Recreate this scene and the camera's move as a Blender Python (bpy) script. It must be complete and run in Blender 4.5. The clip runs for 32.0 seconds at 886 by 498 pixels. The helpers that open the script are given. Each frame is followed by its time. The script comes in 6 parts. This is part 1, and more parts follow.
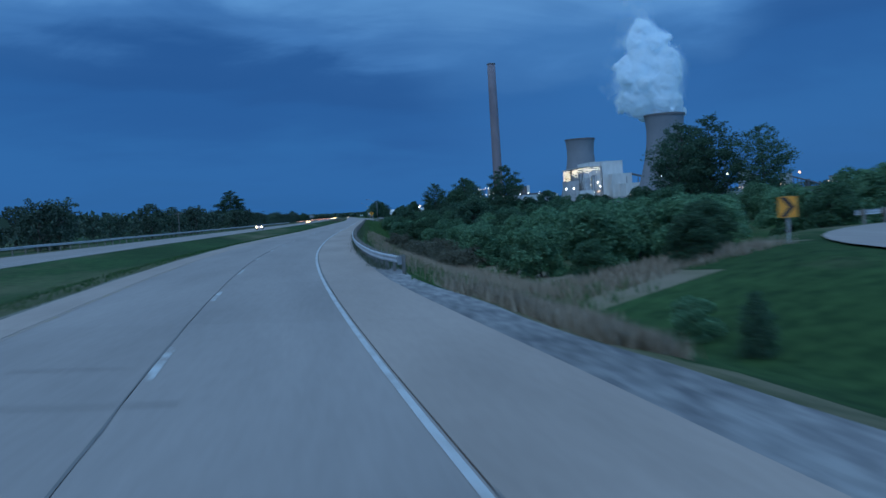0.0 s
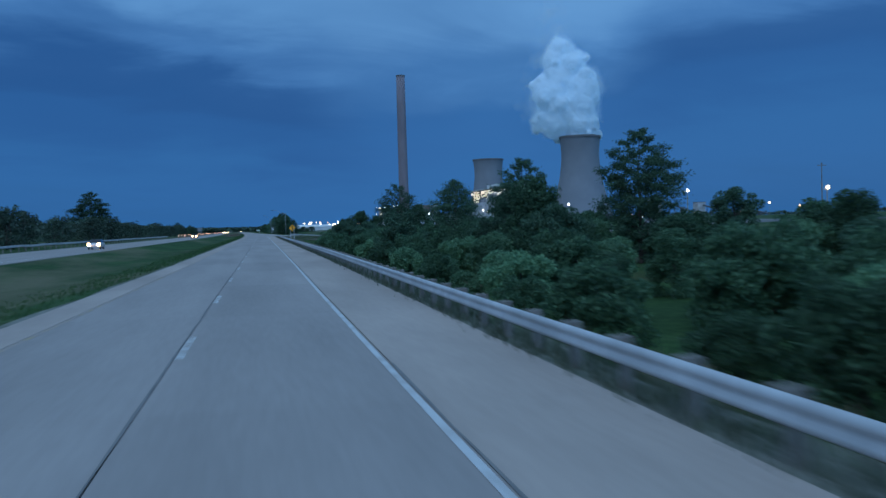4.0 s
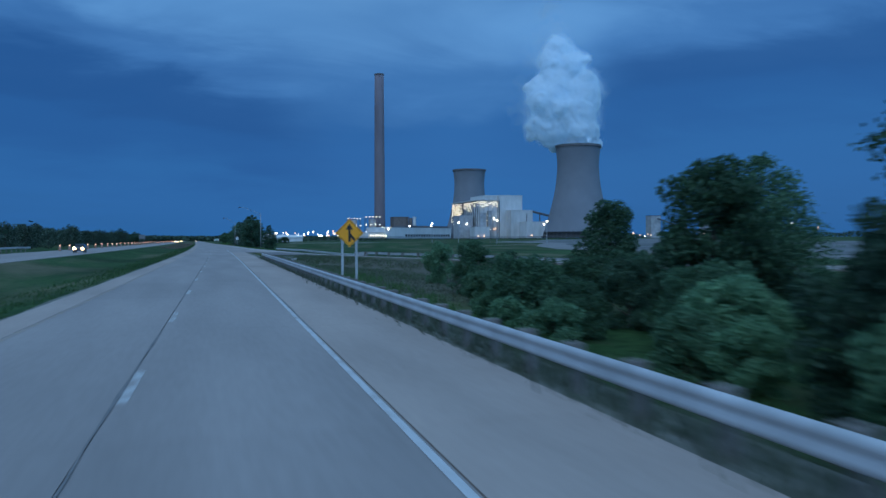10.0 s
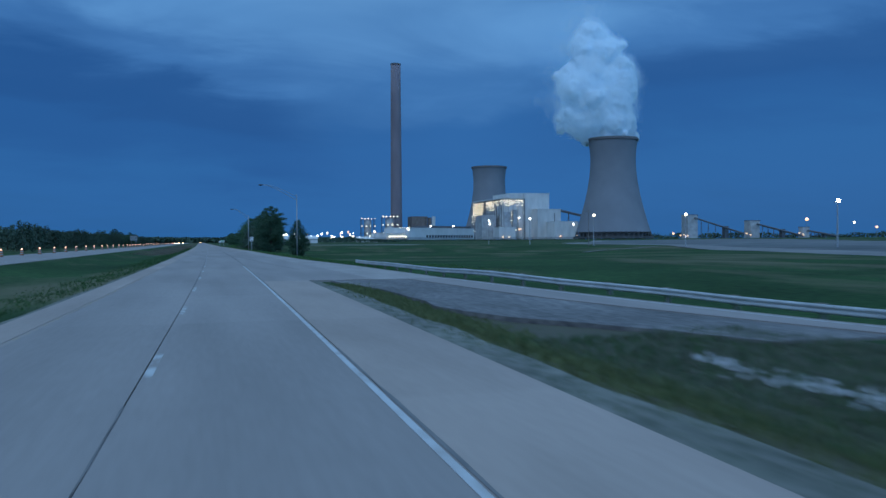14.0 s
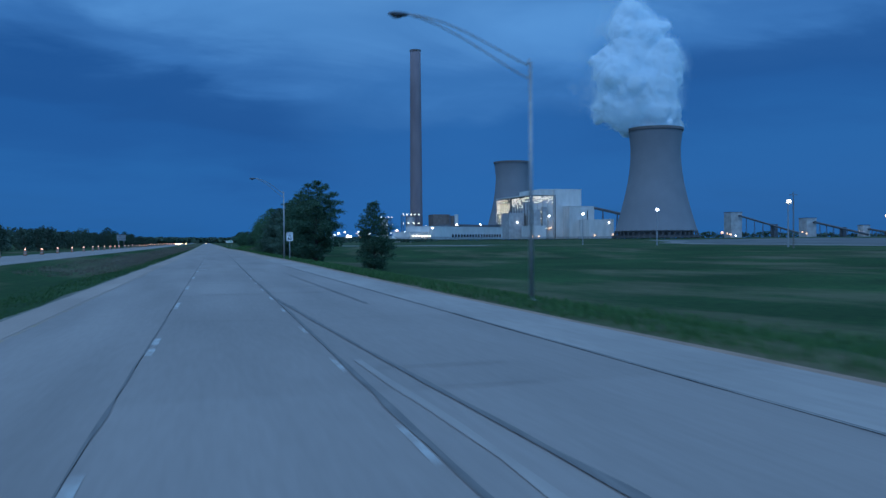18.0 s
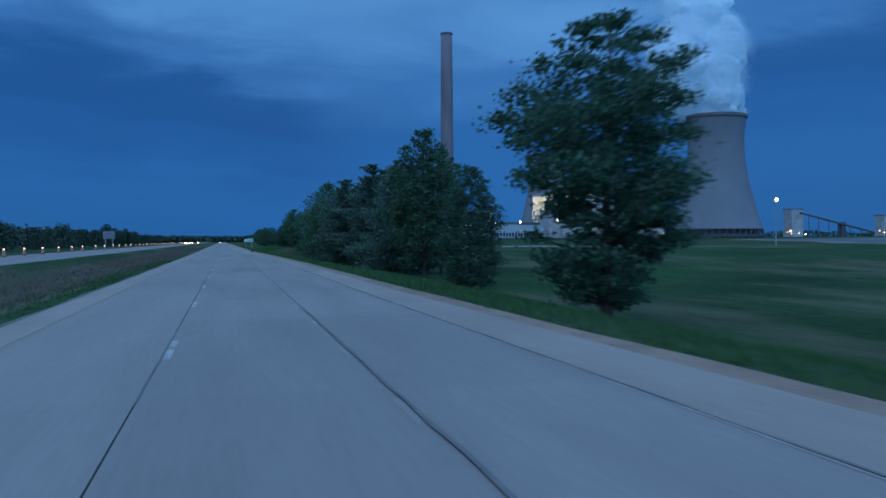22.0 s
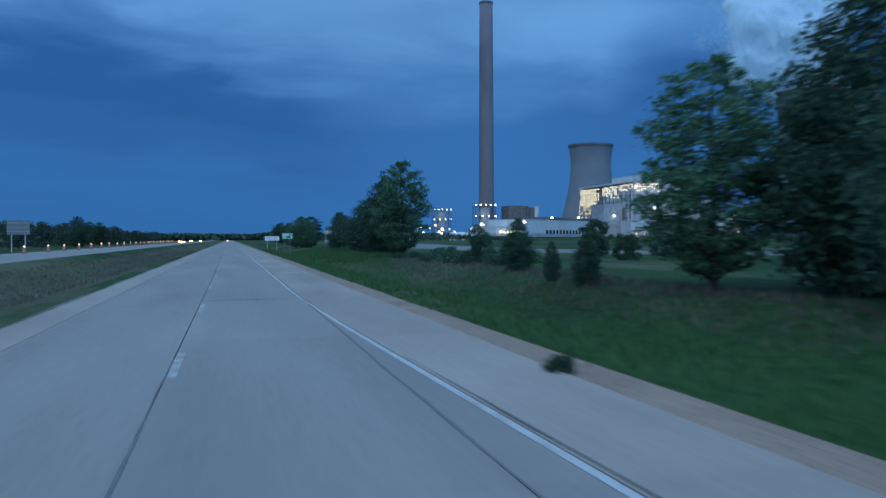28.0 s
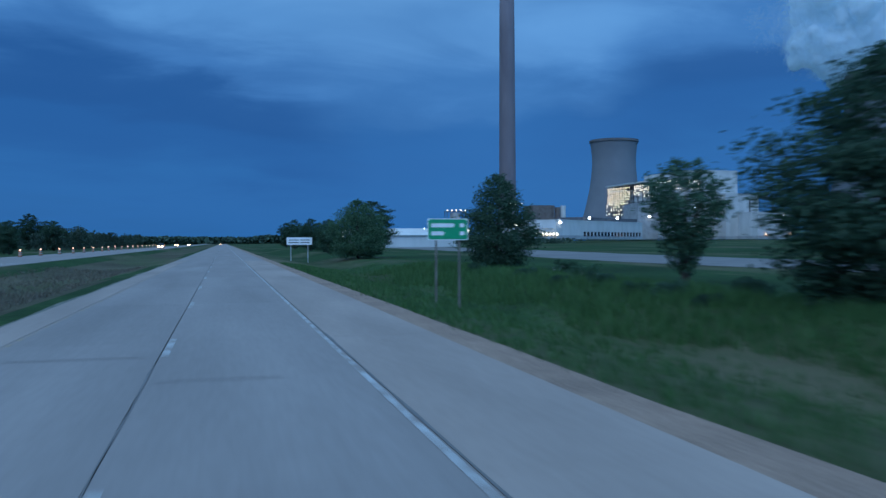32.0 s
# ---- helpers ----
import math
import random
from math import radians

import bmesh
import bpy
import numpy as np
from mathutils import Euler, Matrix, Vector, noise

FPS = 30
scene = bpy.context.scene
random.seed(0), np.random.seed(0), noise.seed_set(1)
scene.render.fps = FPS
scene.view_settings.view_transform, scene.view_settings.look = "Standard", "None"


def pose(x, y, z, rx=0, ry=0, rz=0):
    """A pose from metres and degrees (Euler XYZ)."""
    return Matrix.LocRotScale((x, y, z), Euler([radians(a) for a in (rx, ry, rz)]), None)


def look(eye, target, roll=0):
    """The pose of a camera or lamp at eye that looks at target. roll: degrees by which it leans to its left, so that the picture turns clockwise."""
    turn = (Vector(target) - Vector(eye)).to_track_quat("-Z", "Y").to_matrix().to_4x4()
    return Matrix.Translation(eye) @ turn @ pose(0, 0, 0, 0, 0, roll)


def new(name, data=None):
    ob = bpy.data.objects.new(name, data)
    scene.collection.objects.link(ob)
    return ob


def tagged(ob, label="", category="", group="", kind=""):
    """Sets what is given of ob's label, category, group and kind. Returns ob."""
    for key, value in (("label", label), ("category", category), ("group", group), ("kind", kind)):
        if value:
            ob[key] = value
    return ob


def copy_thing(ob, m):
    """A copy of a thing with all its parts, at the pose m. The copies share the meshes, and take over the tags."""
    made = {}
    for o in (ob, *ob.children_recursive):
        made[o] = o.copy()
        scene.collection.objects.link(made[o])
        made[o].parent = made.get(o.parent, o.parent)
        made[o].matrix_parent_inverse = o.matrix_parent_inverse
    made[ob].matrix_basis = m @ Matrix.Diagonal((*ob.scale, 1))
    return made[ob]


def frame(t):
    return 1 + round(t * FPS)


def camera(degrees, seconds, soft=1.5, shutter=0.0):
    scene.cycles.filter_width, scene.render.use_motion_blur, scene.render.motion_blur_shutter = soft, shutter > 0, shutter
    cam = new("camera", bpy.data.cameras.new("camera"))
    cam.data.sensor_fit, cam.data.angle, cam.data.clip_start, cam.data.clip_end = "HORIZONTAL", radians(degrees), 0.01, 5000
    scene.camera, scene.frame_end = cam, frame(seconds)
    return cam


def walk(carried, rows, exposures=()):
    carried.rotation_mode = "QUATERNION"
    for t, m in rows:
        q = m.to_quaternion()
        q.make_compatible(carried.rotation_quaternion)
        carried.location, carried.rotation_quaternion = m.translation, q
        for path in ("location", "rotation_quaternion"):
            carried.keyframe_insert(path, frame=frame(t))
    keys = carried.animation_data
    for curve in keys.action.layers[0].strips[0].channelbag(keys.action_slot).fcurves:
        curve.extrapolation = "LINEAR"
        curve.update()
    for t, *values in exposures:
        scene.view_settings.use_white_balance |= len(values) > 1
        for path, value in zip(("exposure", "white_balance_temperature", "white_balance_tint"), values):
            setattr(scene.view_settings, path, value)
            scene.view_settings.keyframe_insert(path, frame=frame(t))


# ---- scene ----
# the camera: seconds, x, y, then turn to the left, tilt and lean in degrees; it rides 2.25 m above the road
EYE = 2.25
PATH = [
    (0.0, -7.33, 0.00, -6.49, -2.65, 3.65),
    (0.5, -8.61, 13.26, -7.39, -2.47, 3.30),
    (1.0, -9.66, 26.52, -8.56, -2.30, 3.06),
    (1.5, -10.46, 39.78, -9.89, -2.19, 2.93),
    (2.0, -11.01, 53.04, -10.58, -2.09, 2.85),
    (2.5, -11.31, 66.30, -11.26, -1.96, 2.76),
    (3.0, -11.39, 79.54, -11.93, -1.83, 2.57),
    (3.5, -11.29, 92.78, -12.86, -1.73, 2.13),
    (4.0, -11.10, 106.00, -13.87, -1.63, 1.66),
    (4.5, -10.85, 119.23, -14.92, -1.52, 1.23),
    (5.0, -10.54, 132.46, -15.95, -1.40, 0.89),
    (5.5, -10.18, 145.70, -16.94, -1.27, 0.63),
    (6.0, -9.79, 158.95, -17.84, -1.11, 0.47),
    (6.5, -9.35, 172.22, -18.35, -1.01, 0.32),
    (7.0, -8.92, 185.49, -18.33, -1.00, 0.22),
    (7.5, -8.52, 198.77, -17.92, -0.94, 0.18),
    (8.0, -8.14, 212.06, -17.32, -0.87, 0.16),
    (8.5, -7.76, 225.37, -16.87, -0.85, 0.15),
    (9.0, -7.38, 238.70, -16.60, -0.79, 0.15),
    (9.5, -6.99, 252.05, -16.47, -0.70, 0.17),
    (10.0, -6.61, 265.42, -16.59, -0.66, 0.19),
    (10.5, -6.23, 278.82, -16.75, -0.70, 0.19),
    (11.0, -5.87, 292.24, -16.78, -0.63, 0.21),
    (11.5, -5.51, 305.68, -16.63, -0.67, 0.20),
    (12.0, -5.15, 319.14, -16.57, -0.63, 0.21),
    (12.5, -4.77, 332.62, -16.43, -0.64, 0.22),
    (13.0, -4.40, 346.13, -16.32, -0.59, 0.26),
    (13.5, -4.04, 359.66, -16.20, -0.58, 0.28),
    (14.0, -3.68, 373.22, -16.22, -0.57, 0.29),
    (14.5, -3.36, 386.80, -16.22, -0.59, 0.24),
    (15.0, -3.05, 400.40, -16.22, -0.62, 0.19),
    (15.5, -2.77, 414.03, -16.20, -0.66, 0.17),
    (16.0, -2.51, 427.68, -16.16, -0.67, 0.17),
    (16.5, -2.26, 441.35, -16.10, -0.66, 0.21),
    (17.0, -2.03, 455.03, -16.02, -0.61, 0.29),
    (17.5, -1.82, 468.72, -15.95, -0.59, 0.37),
    (18.0, -1.61, 482.42, -15.79, -0.57, 0.37),
    (18.5, -1.44, 496.13, -15.79, -0.65, 0.39),
    (19.0, -1.31, 509.85, -15.62, -0.73, 0.42),
    (19.5, -1.19, 523.58, -15.54, -0.67, 0.35),
    (20.0, -1.09, 537.32, -15.45, -0.63, 0.31),
    (20.5, -1.00, 551.06, -15.25, -0.59, 0.35),
    (21.0, -0.91, 564.79, -15.09, -0.62, 0.41),
    (21.5, -0.84, 578.51, -14.89, -0.68, 0.35),
    (22.0, -0.78, 592.22, -14.82, -0.62, 0.30),
    (22.5, -0.72, 605.93, -14.67, -0.57, 0.32),
    (23.0, -0.65, 619.62, -14.59, -0.56, 0.37),
    (23.5, -0.60, 633.30, -14.53, -0.66, 0.31),
    (24.0, -0.54, 646.98, -14.49, -0.71, 0.26),
    (24.5, -0.47, 660.64, -14.54, -0.71, 0.25),
    (25.0, -0.41, 674.31, -14.50, -0.70, 0.27),
    (25.5, -0.34, 687.96, -14.60, -0.71, 0.22),
    (26.0, -0.31, 701.62, -14.61, -0.70, 0.17),
    (26.5, -0.27, 715.27, -14.56, -0.67, 0.14),
    (27.0, -0.24, 728.91, -14.48, -0.66, 0.13),
    (27.5, -0.22, 742.55, -14.39, -0.66, 0.14),
    (28.0, -0.21, 756.19, -14.32, -0.71, 0.16),
    (28.5, -0.21, 769.82, -14.38, -0.73, 0.15),
    (29.0, -0.21, 783.45, -14.37, -0.73, 0.12),
    (29.5, -0.21, 797.09, -14.40, -0.71, 0.11),
    (30.0, -0.18, 810.72, -14.44, -0.69, 0.10),
    (30.5, -0.14, 824.35, -14.55, -0.65, 0.10),
    (31.0, -0.09, 837.99, -14.63, -0.60, 0.12),
    (31.5, -0.04, 851.62, -14.70, -0.54, 0.16),
    (32.0, 0.00, 865.25, -14.70, -0.49, 0.24),
]
cam = camera(55.91, 32.0, shutter=0.5)
walk(cam, [(t, pose(x, y, EYE, 90 + tilt, 0, turn) @ pose(0, 0, 0, 0, 0, -lean)) for t, x, y, turn, tilt, lean in PATH],
     exposures=[(0, -0.90, 6450, 10), (1, -0.90, 6480, 10), (2.5, -0.89, 6750, 10), (6, -0.90, 6520, 10), (10, -0.92, 6400, 10), (14, -0.95, 6450, 10), (17, -1.0, 6050, 10), (19, -1.02, 5820, 10), (22, -1.02, 5920, 10), (24, -0.93, 6280, 10), (25, -0.75, 6600, 10), (29, -0.74, 6500, 10), (32, -0.82, 6250, 10)])
SKY_SHIFT = (0.0, 0.0, 0.0)

# ---- world and sun ----
world = bpy.data.worlds.new("stormy_dusk_sky")
scene.world = world
world.use_nodes = True
wn, wl = world.node_tree.nodes, world.node_tree.links
wn.clear()


def wnode(kind, **values):
    n = wn.new(kind)
    for key, value in values.items():
        n.inputs[key].default_value = value
    return n


def wmath(op, a, b=None):
    n = wn.new("ShaderNodeMath")
    n.operation = op
    for i, v in enumerate((a, b)):
        if v is None:
            continue
        if isinstance(v, (int, float)):
            n.inputs[i].default_value = v
        else:
            wl.new(v, n.inputs[i])
    return n.outputs[0]


def wramp(fac, stops):
    n = wn.new("ShaderNodeValToRGB")
    n.color_ramp.interpolation = "EASE"
    for i, (p, c) in enumerate(stops):
        e = n.color_ramp.elements[i] if i < 2 else n.color_ramp.elements.new(p)
        e.position, e.color = p, (*c, 1)
    wl.new(fac, n.inputs[0])
    return n.outputs[0]


def wmix(fac, a, b, blend="MIX"):
    n = wn.new("ShaderNodeMix")
    n.data_type, n.blend_type = "RGBA", blend
    for socket, v in ((n.inputs["Factor"], fac), (n.inputs["A"], a), (n.inputs["B"], b)):
        if isinstance(v, (int, float)):
            socket.default_value = v
        elif isinstance(v, tuple):
            socket.default_value = (*v, 1)
        else:
            wl.new(v, socket)
    return n.outputs["Result"]


coord = wn.new("ShaderNodeTexCoord")
split = wn.new("ShaderNodeSeparateXYZ")
wl.new(coord.outputs["Generated"], split.inputs[0])
up = wmath("MAXIMUM", split.outputs[2], 0.0)
flat = wmath("ADD", up, 0.16)
deck = wn.new("ShaderNodeCombineXYZ")
wl.new(wmath("DIVIDE", split.outputs[0], flat), deck.inputs[0])
wl.new(wmath("DIVIDE", split.outputs[1], flat), deck.inputs[1])
# a heavy cloud bank: its dark belly hangs to both sides of the plant, paler cloud closes the deck above it
bank = wnode("ShaderNodeTexNoise", Scale=0.9, Detail=4.0, Roughness=0.5, Distortion=0.4)
tear = wnode("ShaderNodeTexNoise", Scale=2.6, Detail=8.0, Roughness=0.58, Distortion=0.6)
streak = wnode("ShaderNodeTexNoise", Scale=1.3, Detail=5.0, Roughness=0.5, Distortion=0.8)
shift = wn.new("ShaderNodeMapping")
shift.inputs["Location"].default_value = SKY_SHIFT
shift.inputs["Scale"].default_value = (0.9, 1.1, 1)
wl.new(deck.outputs[0], shift.inputs[0])
for n in (bank, tear, streak):
    wl.new(shift.outputs[0], n.inputs["Vector"])
aside = wmath("ARCTAN2", split.outputs[0], split.outputs[1])
aside = wmath("ADD", aside, wmath("MULTIPLY", wmath("SUBTRACT", bank.outputs["Fac"], 0.5), 0.22))
turned = wmath("ADD", wmath("DIVIDE", wmath("SUBTRACT", aside, 0.262), 1.40), 0.5)      # 0 to 1 across 80 degrees round the way to the plant


def wgrey(fac, stops):
    return wramp(fac, [(u, (v, v, v)) for u, v in stops])


edge = wgrey(turned, [(0.0, 0.210), (0.163, 0.206), (0.267, 0.190), (0.357, 0.170), (0.425, 0.158), (0.525, 0.166), (0.612, 0.182), (0.675, 0.215), (0.85, 0.232), (1.0, 0.225)])
belly = wgrey(turned, [(0.0, 0.70), (0.163, 1.0), (0.35, 0.95), (0.44, 0.35), (0.53, 0.15), (0.625, 0.45), (0.70, 0.90), (0.87, 0.85), (1.0, 0.70)])
warp = wmath("ADD", wmath("MULTIPLY", wmath("SUBTRACT", streak.outputs["Fac"], 0.5), 0.10), wmath("MULTIPLY", wmath("SUBTRACT", tear.outputs["Fac"], 0.5), 0.055))
level = wmath("ADD", wmath("SUBTRACT", up, edge), wmath("ADD", warp, 0.22))
HIGH_DECK = [(0.36, (0.215, 0.575, 1.17)), (0.5, (0.34, 0.80, 1.50)), (1.0, (0.50, 0.96, 1.62))]
heavy = wramp(level, [(0.0, (0.044, 0.240, 0.675)), (0.085, (0.046, 0.255, 0.730)), (0.150, (0.037, 0.208, 0.640)), (0.185, (0.033, 0.182, 0.575)), (0.208, (0.035, 0.185, 0.580)), (0.245, (0.085, 0.315, 0.820)), (0.30, (0.170, 0.500, 1.09))] + HIGH_DECK)
open_air = wramp(level, [(0.0, (0.044, 0.240, 0.675)), (0.10, (0.049, 0.272, 0.775)), (0.17, (0.056, 0.280, 0.790)), (0.22, (0.100, 0.365, 0.910)), (0.285, (0.172, 0.500, 1.09))] + HIGH_DECK)
height = wmix(belly, open_air, heavy)
mottle = wramp(streak.outputs["Fac"], [(0.30, (0.84, 0.87, 0.90)), (0.70, (1.20, 1.15, 1.11))])
cover = wramp(level, [(0.20, (0.0, 0.0, 0.0)), (0.27, (1, 1, 1))])
deck_colour = wmix(cover, height, wmix(1.0, height, mottle, "MULTIPLY"))
sky = wn.new("ShaderNodeTexSky")
sky.sky_type, sky.sun_disc = "NISHITA", False
sky.sun_elevation, sky.sun_rotation = radians(4), radians(250)
# the last daylight lingers behind, where the road comes from
glow_side = wn.new("ShaderNodeMapRange")
glow_side.interpolation_type = "SMOOTHSTEP"
for key, value in (("From Min", 0.25), ("From Max", -0.85), ("To Min", 1.0), ("To Max", 2.2)):
    glow_side.inputs[key].default_value = value
wl.new(split.outputs[1], glow_side.inputs["Value"])
lit = wn.new("ShaderNodeVectorMath")
lit.operation = "SCALE"
wl.new(deck_colour, lit.inputs[0])
wl.new(glow_side.outputs[0], lit.inputs["Scale"])
deck_colour = lit.outputs[0]
both = wmix(0.96, wmix(1.0, sky.outputs[0], (0.12, 0.12, 0.12), "MULTIPLY"), deck_colour)
back = wnode("ShaderNodeBackground", Strength=1.0)
wl.new(both, back.inputs[0])
wl.new(back.outputs[0], wn.new("ShaderNodeOutputWorld").inputs[0])

sun = new("sun", bpy.data.lights.new("sun", "SUN"))
sun.data.energy, sun.data.angle, sun.data.color = 1.0, radians(40), (0.76, 0.89, 1.0)
sun.matrix_world = look((-200, -280, 240), (0, 0, 0))


# ---- materials ----
def material(name, dark, light, scale=4.0, rough=0.8, metal=0.0, bump=0.0, broad=0.0, broad_scale=0.15, stretch=(1, 1, 1), random_tone=0.0, glow=None, world_space=True):
    """Two tones mixed by fine noise, a broad stain over it, and a relief from the same noise."""
    m = bpy.data.materials.new(name)
    m.use_nodes = True
    n, l = m.node_tree.nodes, m.node_tree.links
    p = n["Principled BSDF"]
    p.inputs["Roughness"].default_value, p.inputs["Metallic"].default_value = rough, metal
    if world_space:
        at = n.new("ShaderNodeNewGeometry").outputs["Position"]
    else:
        at = n.new("ShaderNodeTexCoord").outputs["Object"]
    mp = n.new("ShaderNodeMapping")
    mp.inputs["Scale"].default_value = stretch
    l.new(at, mp.inputs[0])
    fine = n.new("ShaderNodeTexNoise")
    fine.inputs["Scale"].default_value, fine.inputs["Detail"].default_value = scale, 6
    l.new(mp.outputs[0], fine.inputs["Vector"])
    ramp = n.new("ShaderNodeValToRGB")
    ramp.color_ramp.elements[0].position, ramp.color_ramp.elements[1].position = 0.32, 0.68
    ramp.color_ramp.elements[0].color, ramp.color_ramp.elements[1].color = (*dark, 1), (*light, 1)
    l.new(fine.outputs["Fac"], ramp.inputs[0])
    colour = ramp.outputs[0]
    if broad:
        big = n.new("ShaderNodeTexNoise")
        big.inputs["Scale"].default_value, big.inputs["Detail"].default_value = broad_scale, 4
        l.new(mp.outputs[0], big.inputs["Vector"])
        tone = n.new("ShaderNodeMapRange")
        tone.inputs["From Min"].default_value, tone.inputs["From Max"].default_value = 0.3, 0.7
        tone.inputs["To Min"].default_value, tone.inputs["To Max"].default_value = 1 - broad, 1 + broad
        l.new(big.outputs["Fac"], tone.inputs["Value"])
        mul = n.new("ShaderNodeVectorMath")
        mul.operation = "SCALE"
        l.new(colour, mul.inputs[0])
        l.new(tone.outputs[0], mul.inputs["Scale"])
        colour = mul.outputs[0]
    if random_tone:
        info = n.new("ShaderNodeObjectInfo")
        tone = n.new("ShaderNodeMapRange")
        tone.inputs["To Min"].default_value, tone.inputs["To Max"].default_value = 1 - random_tone, 1 + random_tone
        l.new(info.outputs["Random"], tone.inputs["Value"])
        mul = n.new("ShaderNodeVectorMath")
        mul.operation = "SCALE"
        l.new(colour, mul.inputs[0])
        l.new(tone.outputs[0], mul.inputs["Scale"])
        colour = mul.outputs[0]
    l.new(colour, p.inputs["Base Color"])
    if bump:
        b = n.new("ShaderNodeBump")
        b.inputs["Strength"].default_value, b.inputs["Distance"].default_value = bump, 0.05
        l.new(fine.outputs["Fac"], b.inputs["Height"])
        l.new(b.outputs[0], p.inputs["Normal"])
    if glow:
        p.inputs["Emission Color"].default_value = (*glow[0], 1)
        p.inputs["Emission Strength"].default_value = glow[1]
    return m


def leafy(name, dark, light, clear=0.42):
    """Leaves: each one its own green, a little light passing through."""
    m = bpy.data.materials.new(name)
    m.use_nodes = True
    n, l = m.node_tree.nodes, m.node_tree.links
    p = n["Principled BSDF"]
    p.inputs["Roughness"].default_value, p.inputs["Specular IOR Level"].default_value = 0.6, 0.25
    geo, info = n.new("ShaderNodeNewGeometry"), n.new("ShaderNodeObjectInfo")
    ramp = n.new("ShaderNodeValToRGB")
    ramp.color_ramp.elements[0].color, ramp.color_ramp.elements[1].color = (*dark, 1), (*light, 1)
    l.new(geo.outputs["Random Per Island"], ramp.inputs[0])
    tone = n.new("ShaderNodeMapRange")
    tone.inputs["To Min"].default_value, tone.inputs["To Max"].default_value = 0.75, 1.3
    l.new(info.outputs["Random"], tone.inputs["Value"])
    mul = n.new("ShaderNodeVectorMath")
    mul.operation = "SCALE"
    l.new(ramp.outputs[0], mul.inputs[0])
    l.new(tone.outputs[0], mul.inputs["Scale"])
    l.new(mul.outputs[0], p.inputs["Base Color"])
    trans, mix = n.new("ShaderNodeBsdfTranslucent"), n.new("ShaderNodeMixShader")
    l.new(mul.outputs[0], trans.inputs[0])
    mix.inputs[0].default_value = clear
    l.new(p.outputs[0], mix.inputs[1])
    l.new(trans.outputs[0], mix.inputs[2])
    l.new(mix.outputs[0], n["Material Output"].inputs[0])
    return m


def lamp_material(name, colour, strength):
    m = bpy.data.materials.new(name)
    m.use_nodes = True
    p = m.node_tree.nodes["Principled BSDF"]
    p.inputs["Base Color"].default_value = (0.8, 0.8, 0.8, 1)
    p.inputs["Emission Color"].default_value = (*colour, 1)
    p.inputs["Emission Strength"].default_value = strength
    return m


def worn(name, paint, under, keep=0.5, scale=6.0):
    """Paint rubbed off in patches down to what lies under it."""
    m = material(name, paint, tuple(0.85 * c for c in paint), scale=9, rough=0.75)
    n, l = m.node_tree.nodes, m.node_tree.links
    p = n["Principled BSDF"]
    old = p.inputs["Base Color"].links[0].from_socket
    patch = n.new("ShaderNodeTexNoise")
    patch.inputs["Scale"].default_value, patch.inputs["Detail"].default_value = scale, 8
    l.new(n.new("ShaderNodeNewGeometry").outputs["Position"], patch.inputs["Vector"])
    ramp = n.new("ShaderNodeValToRGB")
    ramp.color_ramp.elements[0].position, ramp.color_ramp.elements[1].position = keep - 0.09, keep + 0.09
    l.new(patch.outputs["Fac"], ramp.inputs[0])
    mix = n.new("ShaderNodeMix")
    mix.data_type = "RGBA"
    l.new(ramp.outputs[0], mix.inputs["Factor"])
    l.new(old, mix.inputs["A"])
    mix.inputs["B"].default_value = (*under, 1)
    l.new(mix.outputs["Result"], p.inputs["Base Color"])
    return m


CONCRETE = material("concrete_pavement", (0.254, 0.216, 0.198), (0.280, 0.238, 0.218), scale=9, rough=0.85, bump=0.0, broad=0.13, broad_scale=0.5, stretch=(1, 0.12, 1), random_tone=0.045)
SHOULDER = material("concrete_shoulder", (0.312, 0.246, 0.212), (0.338, 0.268, 0.230), scale=8, rough=0.88, bump=0.0, broad=0.14, broad_scale=0.45, stretch=(1, 0.2, 1), random_tone=0.05)
SEAL = material("joint_seal", (0.065, 0.062, 0.062), (0.11, 0.104, 0.10), scale=5, rough=0.7)
SMEAR = material("tar_smear", (0.205, 0.176, 0.160), (0.250, 0.213, 0.192), scale=5, rough=0.8, stretch=(0.5, 2, 1))
PALE_SLAB = material("bleached_concrete", (0.29, 0.252, 0.230), (0.33, 0.287, 0.262), scale=5, rough=0.88, broad=0.14, broad_scale=0.6, stretch=(1, 0.2, 1), random_tone=0.04)
TAR = material("tar_stain", (0.125, 0.115, 0.11), (0.195, 0.175, 0.165), scale=5, rough=0.75, stretch=(2, 0.3, 1))
PAINT = worn("road_paint", (0.50, 0.50, 0.495), (0.29, 0.25, 0.225), keep=0.59, scale=2.2)
FADED_PAINT = worn("faded_line_paint", (0.38, 0.37, 0.36), (0.27, 0.235, 0.21), keep=0.44, scale=1.4)
DASH_PAINT = worn("worn_dash_paint", (0.52, 0.52, 0.51), (0.27, 0.225, 0.20), keep=0.49, scale=3.2)
YELLOW_PAINT = worn("yellow_road_paint", (0.38, 0.28, 0.13), (0.29, 0.235, 0.205), keep=0.40, scale=3)
WEEDY = material("weedy_gravel", (0.070, 0.080, 0.055), (0.180, 0.170, 0.145), scale=3.5, rough=0.95, bump=0.5, broad=0.3, broad_scale=0.7, stretch=(1, 0.5, 1))
PATCH = material("repair_patch", (0.33, 0.30, 0.28), (0.42, 0.38, 0.355), scale=6, rough=0.85)
GRAVEL = material("shoulder_gravel", (0.20, 0.128, 0.092), (0.37, 0.25, 0.185), scale=14, rough=0.95, bump=0.5, broad=0.2, broad_scale=0.5)
